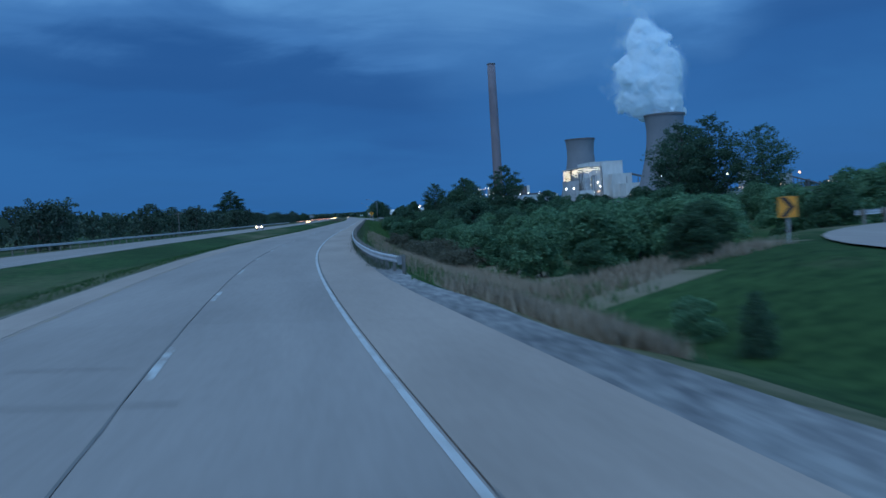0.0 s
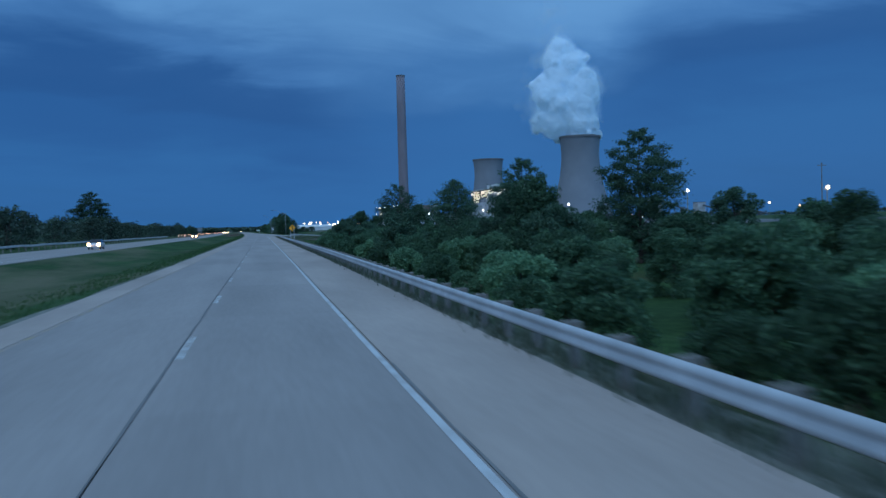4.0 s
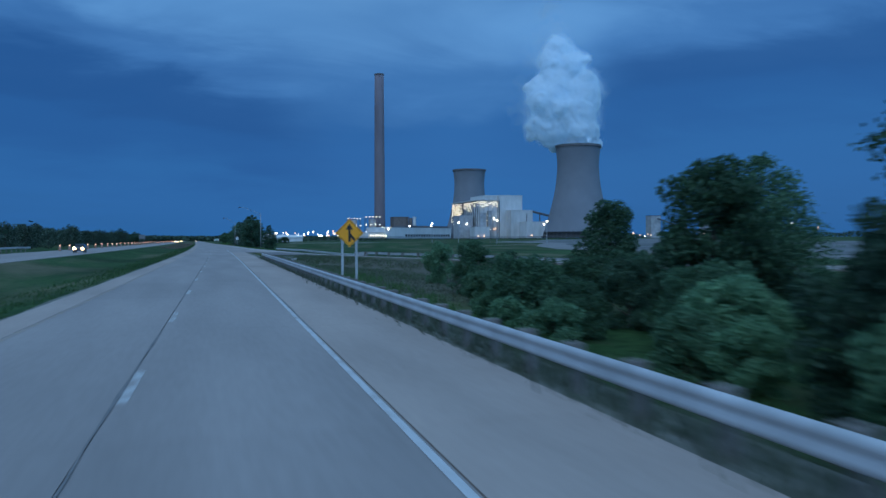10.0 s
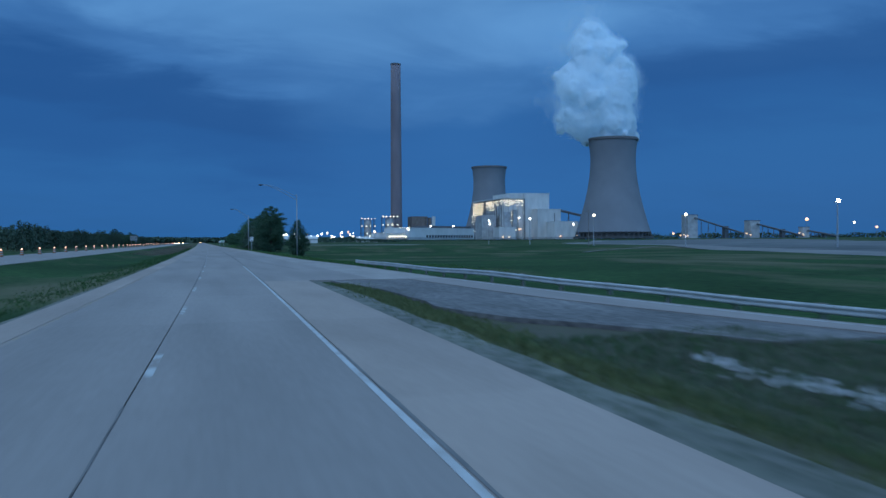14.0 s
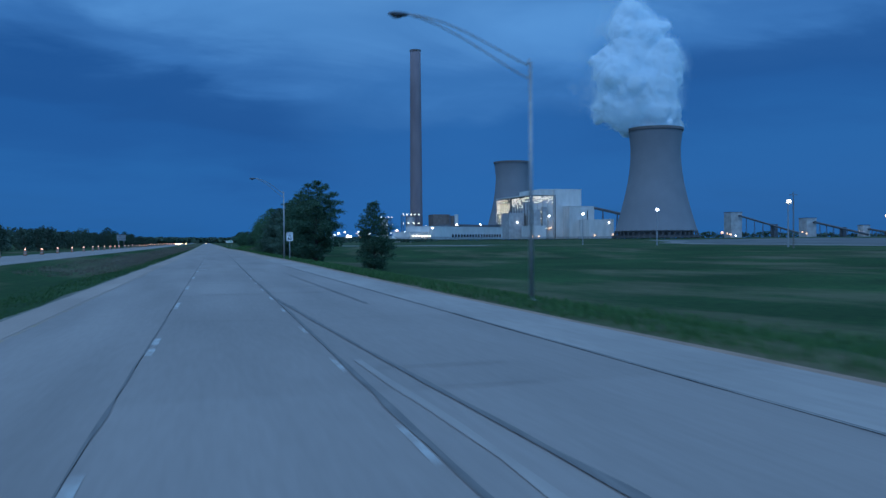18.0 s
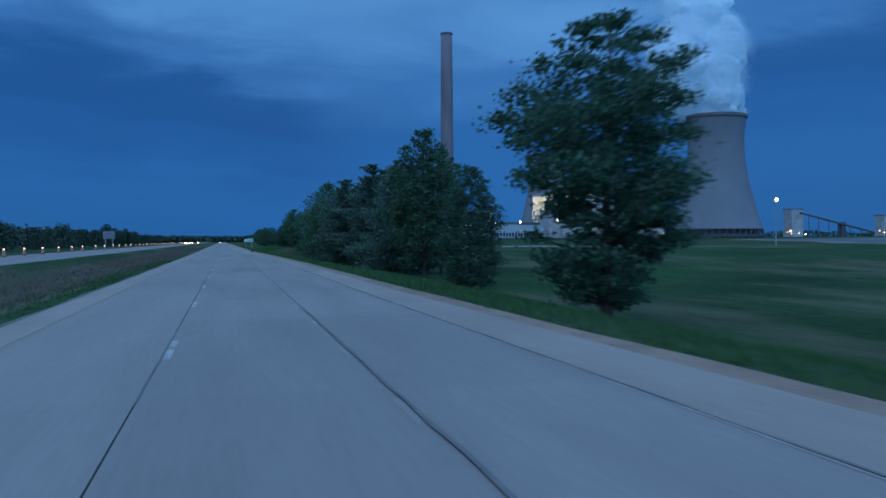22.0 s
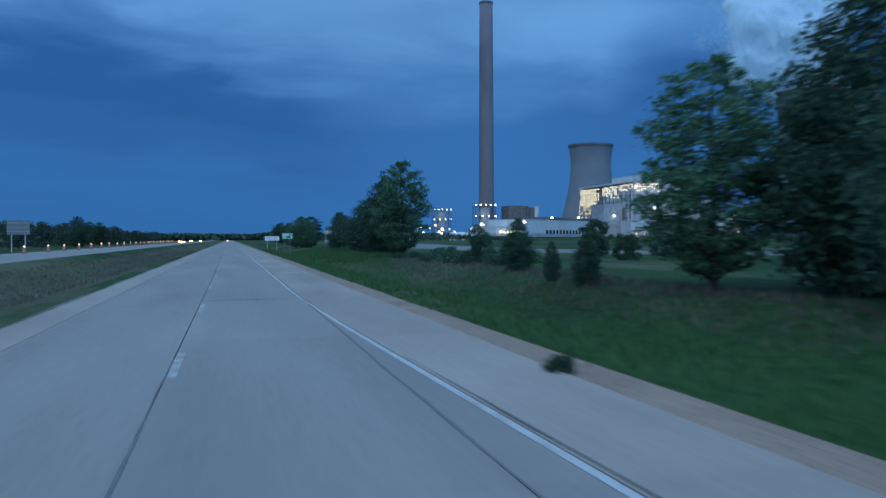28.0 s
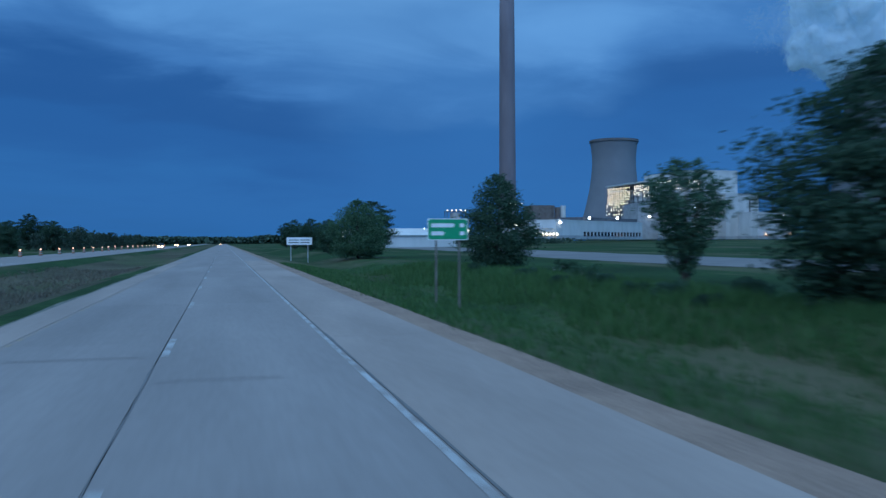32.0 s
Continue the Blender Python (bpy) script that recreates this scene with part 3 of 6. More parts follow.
flat_strip("rail_gravel", steps(33, 370, 4), lambda y: line(y, PAVED) + 0.012, lambda y: 5.75 + 0.3 * noise.noise((y * 0.2, 5, 2)), -0.045, WEEDY, "weedy gravel strip under the guard rail", "gravel shoulder")
flat_strip("gore_shoulder_gravel", steps(370, 421.5, 3), lambda y: line(y, PAVED) + 0.012, lambda y: 5.62 + 0.25 * noise.noise((y * 0.25, 5, 2)) - 0.4 * smoothstep(410, 424, y), -0.04, WEEDY, "broken grey gravel strip beside the concrete", "gravel shoulder")
flat_strip("gore_gravel", steps(389, 421.5, 2.5), lambda y: min(ramp_inner(y) - 0.3, 7.25 + 4.6 * (1 - smoothstep(388, 400, y)) + 0.35 * noise.noise((y * 0.3, 8, 2)) - 1.4 * smoothstep(410, 424, y)), lambda y: ramp_inner(y) - 0.012, -0.035, GREY_GRAVEL, "wide apron of grey gravel between ramp and highway", "gravel shoulder")
ramp = flat_strip("entry_ramp", steps(250, 421.5, 6), ramp_inner, ramp_outer, 0.0, CONCRETE, "pale concrete entry ramp running in beside the highway", "road")
strip("edge_line", steps(250, 421.5, 6), lambda y: ramp_outer(y) - 0.5, lambda y: ramp_outer(y) - 0.38, 0.006, PAINT, ramp)

# the loop ramp that curls off behind the bank
loop = []
for i in range(25):
    a = radians(100 + i * 9)
    for r in (11.5, 18.8):
        loop.append((29.9 + r * math.cos(a), 24 + r * math.sin(a) * 1.15, -0.02))
mesh_object("loop_ramp", loop, [(2 * i, 2 * i + 2, 2 * i + 3, 2 * i + 1) for i in range(24)], CONCRETE)
tagged(bpy.data.objects["loop_ramp"], "pale concrete loop ramp curling behind the grass bank", "road", kind="structure")

# the plant's own roads and yards across the field
def yard_strip(name, path, a, b, label, category, mat=None):
    """A paved strip beside a line of (x, y), from a to b metres to its right, laid on the land."""
    pts = []
    for (x0, y0), (x1, y1) in zip(path, path[1:]):
        n = max(2, int(math.hypot(x1 - x0, y1 - y0) / 12))
        pts += [(x0 + (x1 - x0) * k / n, y0 + (y1 - y0) * k / n) for k in range(n)]
    pts.append(path[-1])
    verts = []
    m = 5
    for i, (x, y) in enumerate(pts):
        (xa, ya), (xb, yb) = pts[max(i - 3, 0)], pts[min(i + 3, len(pts) - 1)]
        d = math.hypot(xb - xa, yb - ya)
        nx, ny = (yb - ya) / d, -(xb - xa) / d
        for k in range(m):
            s = a + (b - a) * k / (m - 1)
            px, py = x + nx * s, y + ny * s
            verts.append((px, py, land(px, py) + (0.02 if k == 0 and a < 10 else 0.12)))
    faces = [(i * m + k, i * m + k + 1, (i + 1) * m + k + 1, (i + 1) * m + k) for i in range(len(pts) - 1) for k in range(m - 1)]
    tagged(mesh_object(name, verts, faces, mat or SHOULDER), label, category, kind="structure")


FIELD_EDGE = [(61, 330), (60, 395), (68, 440), (96, 520), (128, 590), (148, 630), (158, 664), (163, 700), (172, 765), (205, 845), (270, 940), (400, 1200)]
yard_strip("plant_road", FIELD_EDGE, 4, 15, "pale plant road along the edge of the grass field", "road", PLANT_ROAD)
yard_strip("plant_verge", FIELD_EDGE, 15.1, 62, "dark gravel ground beside the plant road", "yard", COAL_GROUND)
yard_strip("plant_yard", FIELD_EDGE, 62.1, 170, "wide pale gravel yard in front of the power station", "yard", YARD_GRAVEL)
yard_strip("plant_lot", [(106, 790), (76, 850), (54, 890), (50, 945), (54, 1000), (62, 1060), (70, 1200)], -8, 13, "pale paved lot and road beyond the field", "road", PLANT_ROAD)
yard_strip("field_track", [(92, 572), (104, 584), (120, 593), (134, 604)], -0.8, 1.4, "narrow pale track running out into the field", "road", PLANT_ROAD)

# ---- guard rails ----
WAVE = [(0.0, 0.0), (-0.03, 0.012), (-0.055, 0.045), (-0.058, 0.09), (-0.026, 0.128), (-0.026, 0.178), (-0.06, 0.212), (-0.06, 0.255), (-0.035, 0.288), (0.0, 0.31)]


def guard_rail(name, points, height, label, spacing=3.81, post_every=1.905, side=1, group="", rail_mat=None, far=False):
    """W-beam on timber posts along points (x, y); side 1: the wave faces -x."""
    root = thing(name, points[0][0], points[0][1], 0, label, "guard rail", group)
    length = [0.0]
    for (x0, y0), (x1, y1) in zip(points, points[1:]):
        length.append(length[-1] + math.hypot(x1 - x0, y1 - y0))
    px, py = [p[0] for p in points], [p[1] for p in points]
    at = lambda s: (float(np.interp(s, length, px)), float(np.interp(s, length, py)))
    s = 0.0
    while s < length[-1] - 0.5:
        e = min(s + spacing, length[-1])
        (xa, ya), (xb, yb) = at(s), at(e + 0.05)
        verts, faces = [], []
        dx, dy = xb - xa, yb - ya
        d = math.hypot(dx, dy)
        nx, ny = dy / d, -dx / d
        for (x, y) in ((xa, ya), (xb, yb)):
            g = land(x, y) if far else bank(y, 4.7) - 0.09
            for back in (0.0, 0.004):
                for w, h in WAVE:
                    verts.append((x + side * nx * (w + back) - px[0], y + side * ny * (w + back) - py[0], g + height - 0.31 + h))
        n = len(WAVE)
        for i in range(n - 1):
            faces.append((i, i + 1, 2 * n + i + 1, 2 * n + i))
            faces.append((n + i, 3 * n + i, 3 * n + i + 1, n + i + 1))
        faces.append((n - 1, 2 * n - 1, 4 * n - 1, 3 * n - 1))
        mesh_object("beam", verts, faces, rail_mat or STEEL, root, smooth=True)
        s += spacing
    bm = bmesh.new()
    box(bm, 0.03, 0.18, -0.075, 0.075, height - 0.34, height + 0.02, bevel=0.01)
    box(bm, 0.18, 0.33, -0.075, 0.075, -1.0, height + 0.02, bevel=0.012)
    first = None
    s = 0.4
    while s < length[-1]:
        (x, y), (x2, y2) = at(s), at(min(s + 0.5, length[-1] + 0.01))
        a = math.atan2(y2 - y, x2 - x) - math.pi / 2
        g = land(x, y) if far else bank(y, 4.7) - 0.09
        if first is None:
            first = part("post", bm, TIMBER, root)
            ob = first
        else:
            ob = new("post", first.data)
            ob.parent = root
        ob.matrix_local = Matrix.Translation((x - px[0], y - py[0], g)) @ Matrix.Rotation(a + (0 if side > 0 else math.pi), 4, "Z")
        s += post_every
    return root


RAIL_OFF = 4.78
near_rail = guard_rail("guard_rail", [(road_x(34.5) + 5.3, 34.5), (road_x(38) + 4.95, 38)] + [(road_x(y) + RAIL_OFF, y) for y in steps(43, 367, 5)], 0.80, "weathered galvanised W-beam guard rail on timber posts beside the shoulder")
bm = bmesh.new()
box(bm, -0.10, 0.10, -0.03, 0.0, 0.12, 0.46, bevel=0.008)
part("end_marker", bm, SIGN_BACK, near_rail, "worn pale reflective end plate")
guard_rail("ramp_guard_rail", [(road_x(y) + line(y, RAMP_RAIL) - 1.2, y) for y in steps(262, 386, 4)], 0.66, "grey W-beam guard rail along the ramp seen from behind its posts", post_every=3.81, side=-1, group="ramp guard rails", far=True)
guard_rail("ramp_guard_rail", [(road_x(y) + line(y, RAMP_RAIL), y) for y in steps(384, 452, 4)], 0.60, "grey W-beam guard rail along the far side of the entry ramp", post_every=3.81, side=1, group="ramp guard rails", far=True)
guard_rail("far_guard_rail", [(road_x(y) - 34.4, y) for y in steps(10, 440, 10)], 1.0, "long grey guard rail on the far side of the other carriageway", spacing=7.62, post_every=3.81, side=-1, far=True)
loop_pts = [(29.9 + 20.4 * math.cos(radians(a)), 24 + 20.4 * 1.15 * math.sin(radians(a))) for a in range(112, 20, -8)]
guard_rail("loop_guard_rail", loop_pts, 0.78, "galvanised guard rail curving round the loop ramp", post_every=1.905, side=1, far=True)


# ---- plants ----
def leaves_mesh(name, centres, size, mat, rng, parent, droop=0.0, long=1.0, dirs=None, label=""):
    """Many small pointed leaves, one four-sided leaf each."""
    n = len(centres)
    c = np.asarray(centres)
    a = rng.normal(size=(n, 3)) if dirs is None else np.asarray(dirs) + 0.35 * rng.normal(size=(n, 3))
    a[:, 2] -= droop
    a /= np.linalg.norm(a, axis=1)[:, None]
    b = np.cross(a, rng.normal(size=(n, 3)))
    b /= np.linalg.norm(b, axis=1)[:, None] + 1e-9
    s = size * (0.6 + 0.8 * rng.random(n))[:, None]
    verts = np.stack([c - a * s * long * 0.5, c + b * s * 0.33, c + a * s * long * 0.5, c - b * s * 0.33], axis=1).reshape(-1, 3)
    me = bpy.data.meshes.new(name)
    me.vertices.add(4 * n)
    me.vertices.foreach_set("co", verts.ravel())
    me.loops.add(4 * n)
    me.loops.foreach_set("vertex_index", np.arange(4 * n))
    me.polygons.add(n)
    me.polygons.foreach_set("loop_start", np.arange(0, 4 * n, 4))
    me.materials.append(mat)
    me.update(calc_edges=True)
    ob = new(name, me)
    if parent:
        ob.parent = parent
    if label:
        tagged(ob, label)
    return ob


def limbs(bm, rng, h, r, crown_from, crown_r, count, lean=0.0):
    """Trunk in a few bent lengths, and limbs that reach into the crown. Gives the limb ends."""
    pts = [Vector((0, 0, -0.5))]
    n = 6
    for i in range(1, n + 1):
        pts.append(Vector((lean * h * (i / n) ** 2 + 0.02 * h * rng.normal() * (i / n), 0.02 * h * rng.normal() * (i / n), h * 0.93 * i / n)))
    for i in range(n):
        rod(bm, pts[i], pts[i + 1], r * (1 - 0.85 * i / n), r * (1 - 0.85 * (i + 1) / n), 7)
    ends = []
    for k in range(count):
        t = crown_from + (0.9 - crown_from) * rng.random()
        base = pts[0].lerp(pts[-1], t)
        i = min(n - 1, int(t * n))
        base = pts[i].lerp(pts[i + 1], t * n - i)
        ang = 2.4 * k + rng.random()
        reach = crown_r * (0.5 + 0.5 * rng.random()) * (1.1 - 0.6 * t)
        mid = base + Vector((math.cos(ang) * reach * 0.5, math.sin(ang) * reach * 0.5, reach * 0.35))
        end = base + Vector((math.cos(ang) * reach, math.sin(ang) * reach, reach * (0.45 + 0.5 * rng.random())))
        rr = r * (1 - 0.8 * t) * 0.5
        rod(bm, base, mid, rr, rr * 0.6, 5)
        rod(bm, mid, end, rr * 0.6, rr * 0.2, 5)
        ends.append(end)
    return ends


def broadleaf(name, h, radius, low, count, leaf, mat, seed, shape="round", clumps=46, gap=0.5, label="", category="tree", group="", trunk_r=None, clump=(0.20, 0.20), woody=True):
    """A tree or bush: trunk with limbs, and a crown of leaf clumps with gaps and a ragged outline."""
    rng = np.random.default_rng(seed)
    root = thing(name, 0, 0, 0, label, category, group)
    bm = bmesh.new()
    ends = limbs(bm, rng, h * 0.94, trunk_r or 0.022 * h + 0.03, max(0.12, low * 0.8), radius, 14 if clumps > 20 else 8)
    if woody:
        part("trunk", bm, BARK, root, smooth=True)
    cs, rs = [], []
    for k in range(clumps):
        t = low + (1 - low) * (k + rng.random()) / clumps
        if shape == "round":
            w = radius * math.sqrt(max(0.05, 1 - (2 * (t - low) / (1 - low) - 0.9) ** 2 / 1.25))
        elif shape == "cone":
            w = radius * (0.18 + 1.05 * (1 - (t - low) / (1 - low)) ** 0.8) * min(1.0, 0.5 + 4 * (t - low))
        else:
            w = radius * (0.35 + 0.85 * math.sin(math.pi * min(0.97, 0.12 + 0.85 * (t - low) / (1 - low))) ** 0.8)
        a, q = 2.39996 * k + rng.normal() * 0.4, w * (0.12 + 0.93 * math.sqrt(rng.random()))
        cs.append((math.cos(a) * q, math.sin(a) * q, h * t))
        rs.append(radius * (clump[0] + clump[1] * rng.random()))
    for e in ends:
        cs.append(tuple(e))
        rs.append(radius * 0.26)
    cs, rs = np.array(cs), np.array(rs)
    pick = rng.choice(len(cs), size=count, p=rs**2 / (rs**2).sum())
    d = rng.normal(size=(count, 3))
    d /= np.linalg.norm(d, axis=1)[:, None]
    d[:, 2] *= 0.75
    d *= (gap * 0.5 + (1.12 - gap * 0.5) * np.sqrt(rng.random(count)))[:, None]
    p = cs[pick] + d * rs[pick][:, None]
    p[:, 2] = np.maximum(p[:, 2], 0.05)
    leaves_mesh("crown", p, leaf, mat, rng, root, droop=0.25)
    return root


def branchy(name, h, radius, outline, low, count, leaf, mat, seed, branches=70, rise=0.45, puff=0.17, flat=0.6, stems=1, label="", group="roadside trees", trunk_r=0.22):
    """A tree grown branch by branch: limbs reach out to an outline of (height share, width share), and each carries sprays of leaves along its outer half."""
    g = np.random.default_rng(seed)
    root = thing(name, 0, 0, 0, label, "tree", group)
    bm = bmesh.new()
    stem = []
    for q in range(stems):
        a, spread = 2 * math.pi * q / stems + 0.5, (0.0 if stems == 1 else 0.42 * radius)
        pts = [Vector((0, 0, -0.5))]
        for i in range(1, 8):
            u = i / 7
            pts.append(Vector((math.cos(a) * spread * u ** 0.8 + 0.018 * h * g.normal() * u, math.sin(a) * spread * u ** 0.8 + 0.018 * h * g.normal() * u, h * 0.95 * u)))
        for i in range(7):
            rod(bm, pts[i], pts[i + 1], trunk_r * (1 - 0.86 * i / 7), trunk_r * (1 - 0.86 * (i + 1) / 7), 8)
        stem.append(pts)
    cs, rs = [], []
    for k in range(branches):
        u = (k + g.random()) / branches
        t = low + (1 - low) * u
        reach = radius * float(np.interp(u, [o[0] for o in outline], [o[1] for o in outline])) * (0.68 + 0.42 * g.random())
        pts = stem[k % stems]
        root_t = max(0.06, t - rise * reach / h)
        i = min(6, int(root_t / 0.95 * 7))
        base = pts[i].lerp(pts[i + 1], min(1.0, root_t / 0.95 * 7 - i))
        ang = 2.39996 * k + 0.7 * g.random()
        side, out = Vector((-math.sin(ang), math.cos(ang), 0)), Vector((math.cos(ang), math.sin(ang), 0))
        tip = Vector((out.x * reach, out.y * reach, h * t))
        knee = base.lerp(tip, 0.5) + Vector((0, 0, 0.10 * reach))
        rr = max(0.012, trunk_r * 0.34 * (1.05 - t))
        rod(bm, base, knee, rr, rr * 0.62, 5)
        rod(bm, knee, tip, rr * 0.62, rr * 0.2, 4)
        for v in (0.45, 0.62, 0.78, 0.90, 1.0):
            on = base.lerp(knee, v * 2) if v < 0.5 else knee.lerp(tip, v * 2 - 1)
            c = on + side * (reach * 0.30 * (g.random() - 0.5) * 2) + Vector((0, 0, 0.08 * reach * g.normal()))
            cs.append(tuple(c))
            rs.append((puff * max(reach, 0.4 * radius) + 0.10) * (0.7 + 0.6 * g.random()))
    part("trunk", bm, BARK, root, smooth=True)
    cs, rs = np.array(cs), np.array(rs)
    pick = g.choice(len(cs), size=count, p=rs ** 2 / (rs ** 2).sum())
    at = cs[pick] + g.normal(size=(count, 3)) * rs[pick][:, None] * np.array((0.62, 0.62, 0.62 * flat))
    at[:, 2] = np.maximum(at[:, 2], 0.05)
    leaves_mesh("crown", at, leaf, mat, g, root, droop=0.3)
    return root


def conifer(name, h, radius, count, seed, label, group="", low=0.06, mat=None, ragged=0.35):
    """A pine: straight trunk, whorls of level branches with tufts of needles along them."""
    rng = np.random.default_rng(seed)
    root = thing(name, 0, 0, 0, label, "pine tree", group)
    bm = bmesh.new()
    r = 0.016 * h + 0.04
    for i in range(5):
        rod(bm, (0, 0, -0.5 + (h + 0.3) * i / 5), (0, 0, -0.5 + (h + 0.3) * (i + 1) / 5), r * (1 - 0.18 * i), r * (1 - 0.18 * (i + 1)), 7)
    p, d, w = [], [], []
    level = low
    while level < 0.985:
        reach0 = radius * min(1.0, 1.30 * (1 - level) ** 0.85) * (0.72 + 0.40 * rng.random()) * min(1, 0.55 + 3 * level) + 0.12
        for k in range(7):
            a = 0.9 * k + rng.random() * 0.7 + level * 40
            reach = reach0 * (1 - ragged + 1.3 * ragged * rng.random())
            rise = -0.06 + 0.30 * level + 0.9 * level ** 4 + 0.12 * rng.normal()
            base, end = Vector((0, 0, h * level)), Vector((math.cos(a) * reach, math.sin(a) * reach, h * level + reach * rise))
            rod(bm, base, end, max(0.012, r * 0.25 * (1.1 - level)), 0.006, 4)
            for s in np.linspace(0.25, 1.0, 6):
                p.append(base.lerp(end, s) + Vector((0, 0, 0.05 * h * 0.1)))
                d.append((math.cos(a), math.sin(a), 0.25))
                w.append(reach * (0.3 + 0.7 * s))
        level += 0.026 + 0.034 * rng.random()
    part("trunk", bm, BARK, root, smooth=True)
    p, d, w = np.array([tuple(v) for v in p]), np.array(d), np.array(w)
    pick = rng.choice(len(p), size=count, p=w / w.sum())
    spread = np.minimum(0.5, 0.16 * w[pick])[:, None]
    c = p[pick] + rng.normal(size=(count, 3)) * spread * np.array([1, 1, 0.45])
    leaves_mesh("crown", c, 0.23, mat or NEEDLE, rng, root, dirs=d[pick], long=1.4)
    return root


def plant(proto, x, y, s=1.0, turn=0.0, label="", sink=0.05, sz=None):
    """A copy of a grown plant on the ground at (x, y)."""
    ob = copy_thing(proto, pose(x, y, land(x, y) - sink, 0, 0, turn) @ Matrix.Diagonal((s, s, sz or s, 1)))
    if label:
        tagged(ob, label)
    return ob


def settle(ob, x, y, s=1.0, turn=0.0, sz=None):
    ob.matrix_world = pose(x, y, land(x, y) - 0.05, 0, 0, turn) @ Matrix.Diagonal((s, s, sz or s, 1))


rng = random.Random(7)
thicket = "thicket beside the embankment"
# prototypes, grown once and then copied
OAK = [(0.0, 0.30), (0.10, 0.62), (0.22, 0.86), (0.34, 0.74), (0.46, 1.0), (0.66, 0.98), (0.82, 0.72), (0.94, 0.40), (1.0, 0.12)]
EGG = [(0.0, 0.62), (0.15, 0.92), (0.35, 1.0), (0.6, 0.88), (0.8, 0.62), (0.93, 0.34), (1.0, 0.10)]
COLUMN = [(0.0, 0.55), (0.2, 0.85), (0.5, 1.0), (0.75, 0.86), (0.9, 0.55), (1.0, 0.15)]
VASE = [(0.0, 0.25), (0.25, 0.60), (0.55, 1.0), (0.8, 0.95), (0.93, 0.65), (1.0, 0.25)]
oak = branchy("round_tree", 14.2, 4.9, OAK, 0.05, 30000, 0.24, LEAF_DARK, 11, 64, puff=0.145, flat=0.5, label="tall round-crowned dark green tree with a ragged outline", trunk_r=0.30)
poplar = branchy("tall_tree", 13.4, 3.4, COLUMN, 0.10, 17000, 0.24, LEAF, 12, 74, rise=0.8, puff=0.14, label="tall feathery green tree in the grass", trunk_r=0.24)
young = branchy("young_tree", 9.6, 2.7, EGG, 0.03, 17000, 0.19, LEAF_DARK, 13, 90, label="young bushy green tree leafy to the ground", trunk_r=0.16)
open_tree = branchy("open_tree", 13, 4.6, COLUMN, 0.20, 11000, 0.28, LEAF_DARK, 14, 60, rise=0.7, label="open-crowned tree with gaps between its dark clumps", trunk_r=0.26)
maple = branchy("broad_tree", 12, 5.0, EGG, 0.03, 21000, 0.27, LEAF, 15, 110, label="broad green tree leafy to the ground", trunk_r=0.26)
lime = branchy("dense_tree", 12, 4.3, EGG, 0.02, 26000, 0.25, LEAF_DARK, 18, 105, puff=0.17, flat=0.7, label="dense upright dark green tree leafy to the ground", trunk_r=0.26)
vase_tree = branchy("forked_tree", 6.6, 2.1, VASE, 0.16, 6500, 0.20, LEAF_DARK, 19, 60, rise=1.0, stems=3, label="small forked tree with an open vase-shaped crown", trunk_r=0.10)
pine = conifer("pine_tree", 14.2, 4.8, 30000, 16, "dark blue-green pine with level drooping branches", "roadside pines")
pine2 = conifer("pine_tree", 11.8, 4.5, 26000, 17, "ragged dark pine leaning out over the verge grass", "roadside pines", ragged=0.5)
bush_a = broadleaf("shrub", 4.2, 2.3, 0.02, 9500, 0.205, LEAF_THICKET, 21, "round", 26, label="dense dark green shrub in the thicket", category="shrub", group=thicket)
bush_b = broadleaf("shrub", 5.5, 2.2, 0.02, 9500, 0.205, LEAF_DARK, 22, "column", 28, label="tall tangled dark shrub in the thicket", category="shrub", group=thicket)
bush_c = broadleaf("shrub", 3.4, 2.0, 0.02, 8000, 0.20, LEAF_PALE, 23, "round", 22, label="paler fresh green shrub in the thicket", category="shrub", group=thicket)
bush_d = broadleaf("shrub", 6.8, 2.6, 0.04, 11000, 0.22, LEAF_THICKET, 24, "cone", 30, label="young tree rising out of the thicket", category="shrub", group=thicket)
mound = broadleaf("scrub_mound", 1.15, 1.65, 0.0, 3600, 0.17, LEAF_DARK, 25, "round", 34, label="low dark mound of scrub on the grass bank", category="scrub", group="scrub on the bank", woody=False)
brush = broadleaf("dry_brush", 1.5, 1.3, 0.0, 4200, 0.11, BRUSH, 28, "round", 34, label="low olive-brown dry brush below the guard rail", category="brush", group="dry brush by the rail", woody=False)
flowering = broadleaf("flowering_shrub", 0.9, 1.5, 0.0, 2600, 0.16, LEAF_THICKET, 26, "round", 30, label="low green shrub with clusters of white blossom", category="shrub", group="scrub on the bank", woody=False)
petals = np.random.default_rng(27)
spray = petals.normal(size=(26, 3))
spray = spray / np.linalg.norm(spray, axis=1)[:, None] * np.array((1.35, 1.35, 0.42)) + np.array((0, 0, 0.45))
spray = np.repeat(spray[spray[:, 2] > 0.3], 16, axis=0)
leaves_mesh("blossom", spray + petals.normal(size=spray.shape) * 0.10, 0.07, BLOSSOM, petals, flowering, label="white blossom")

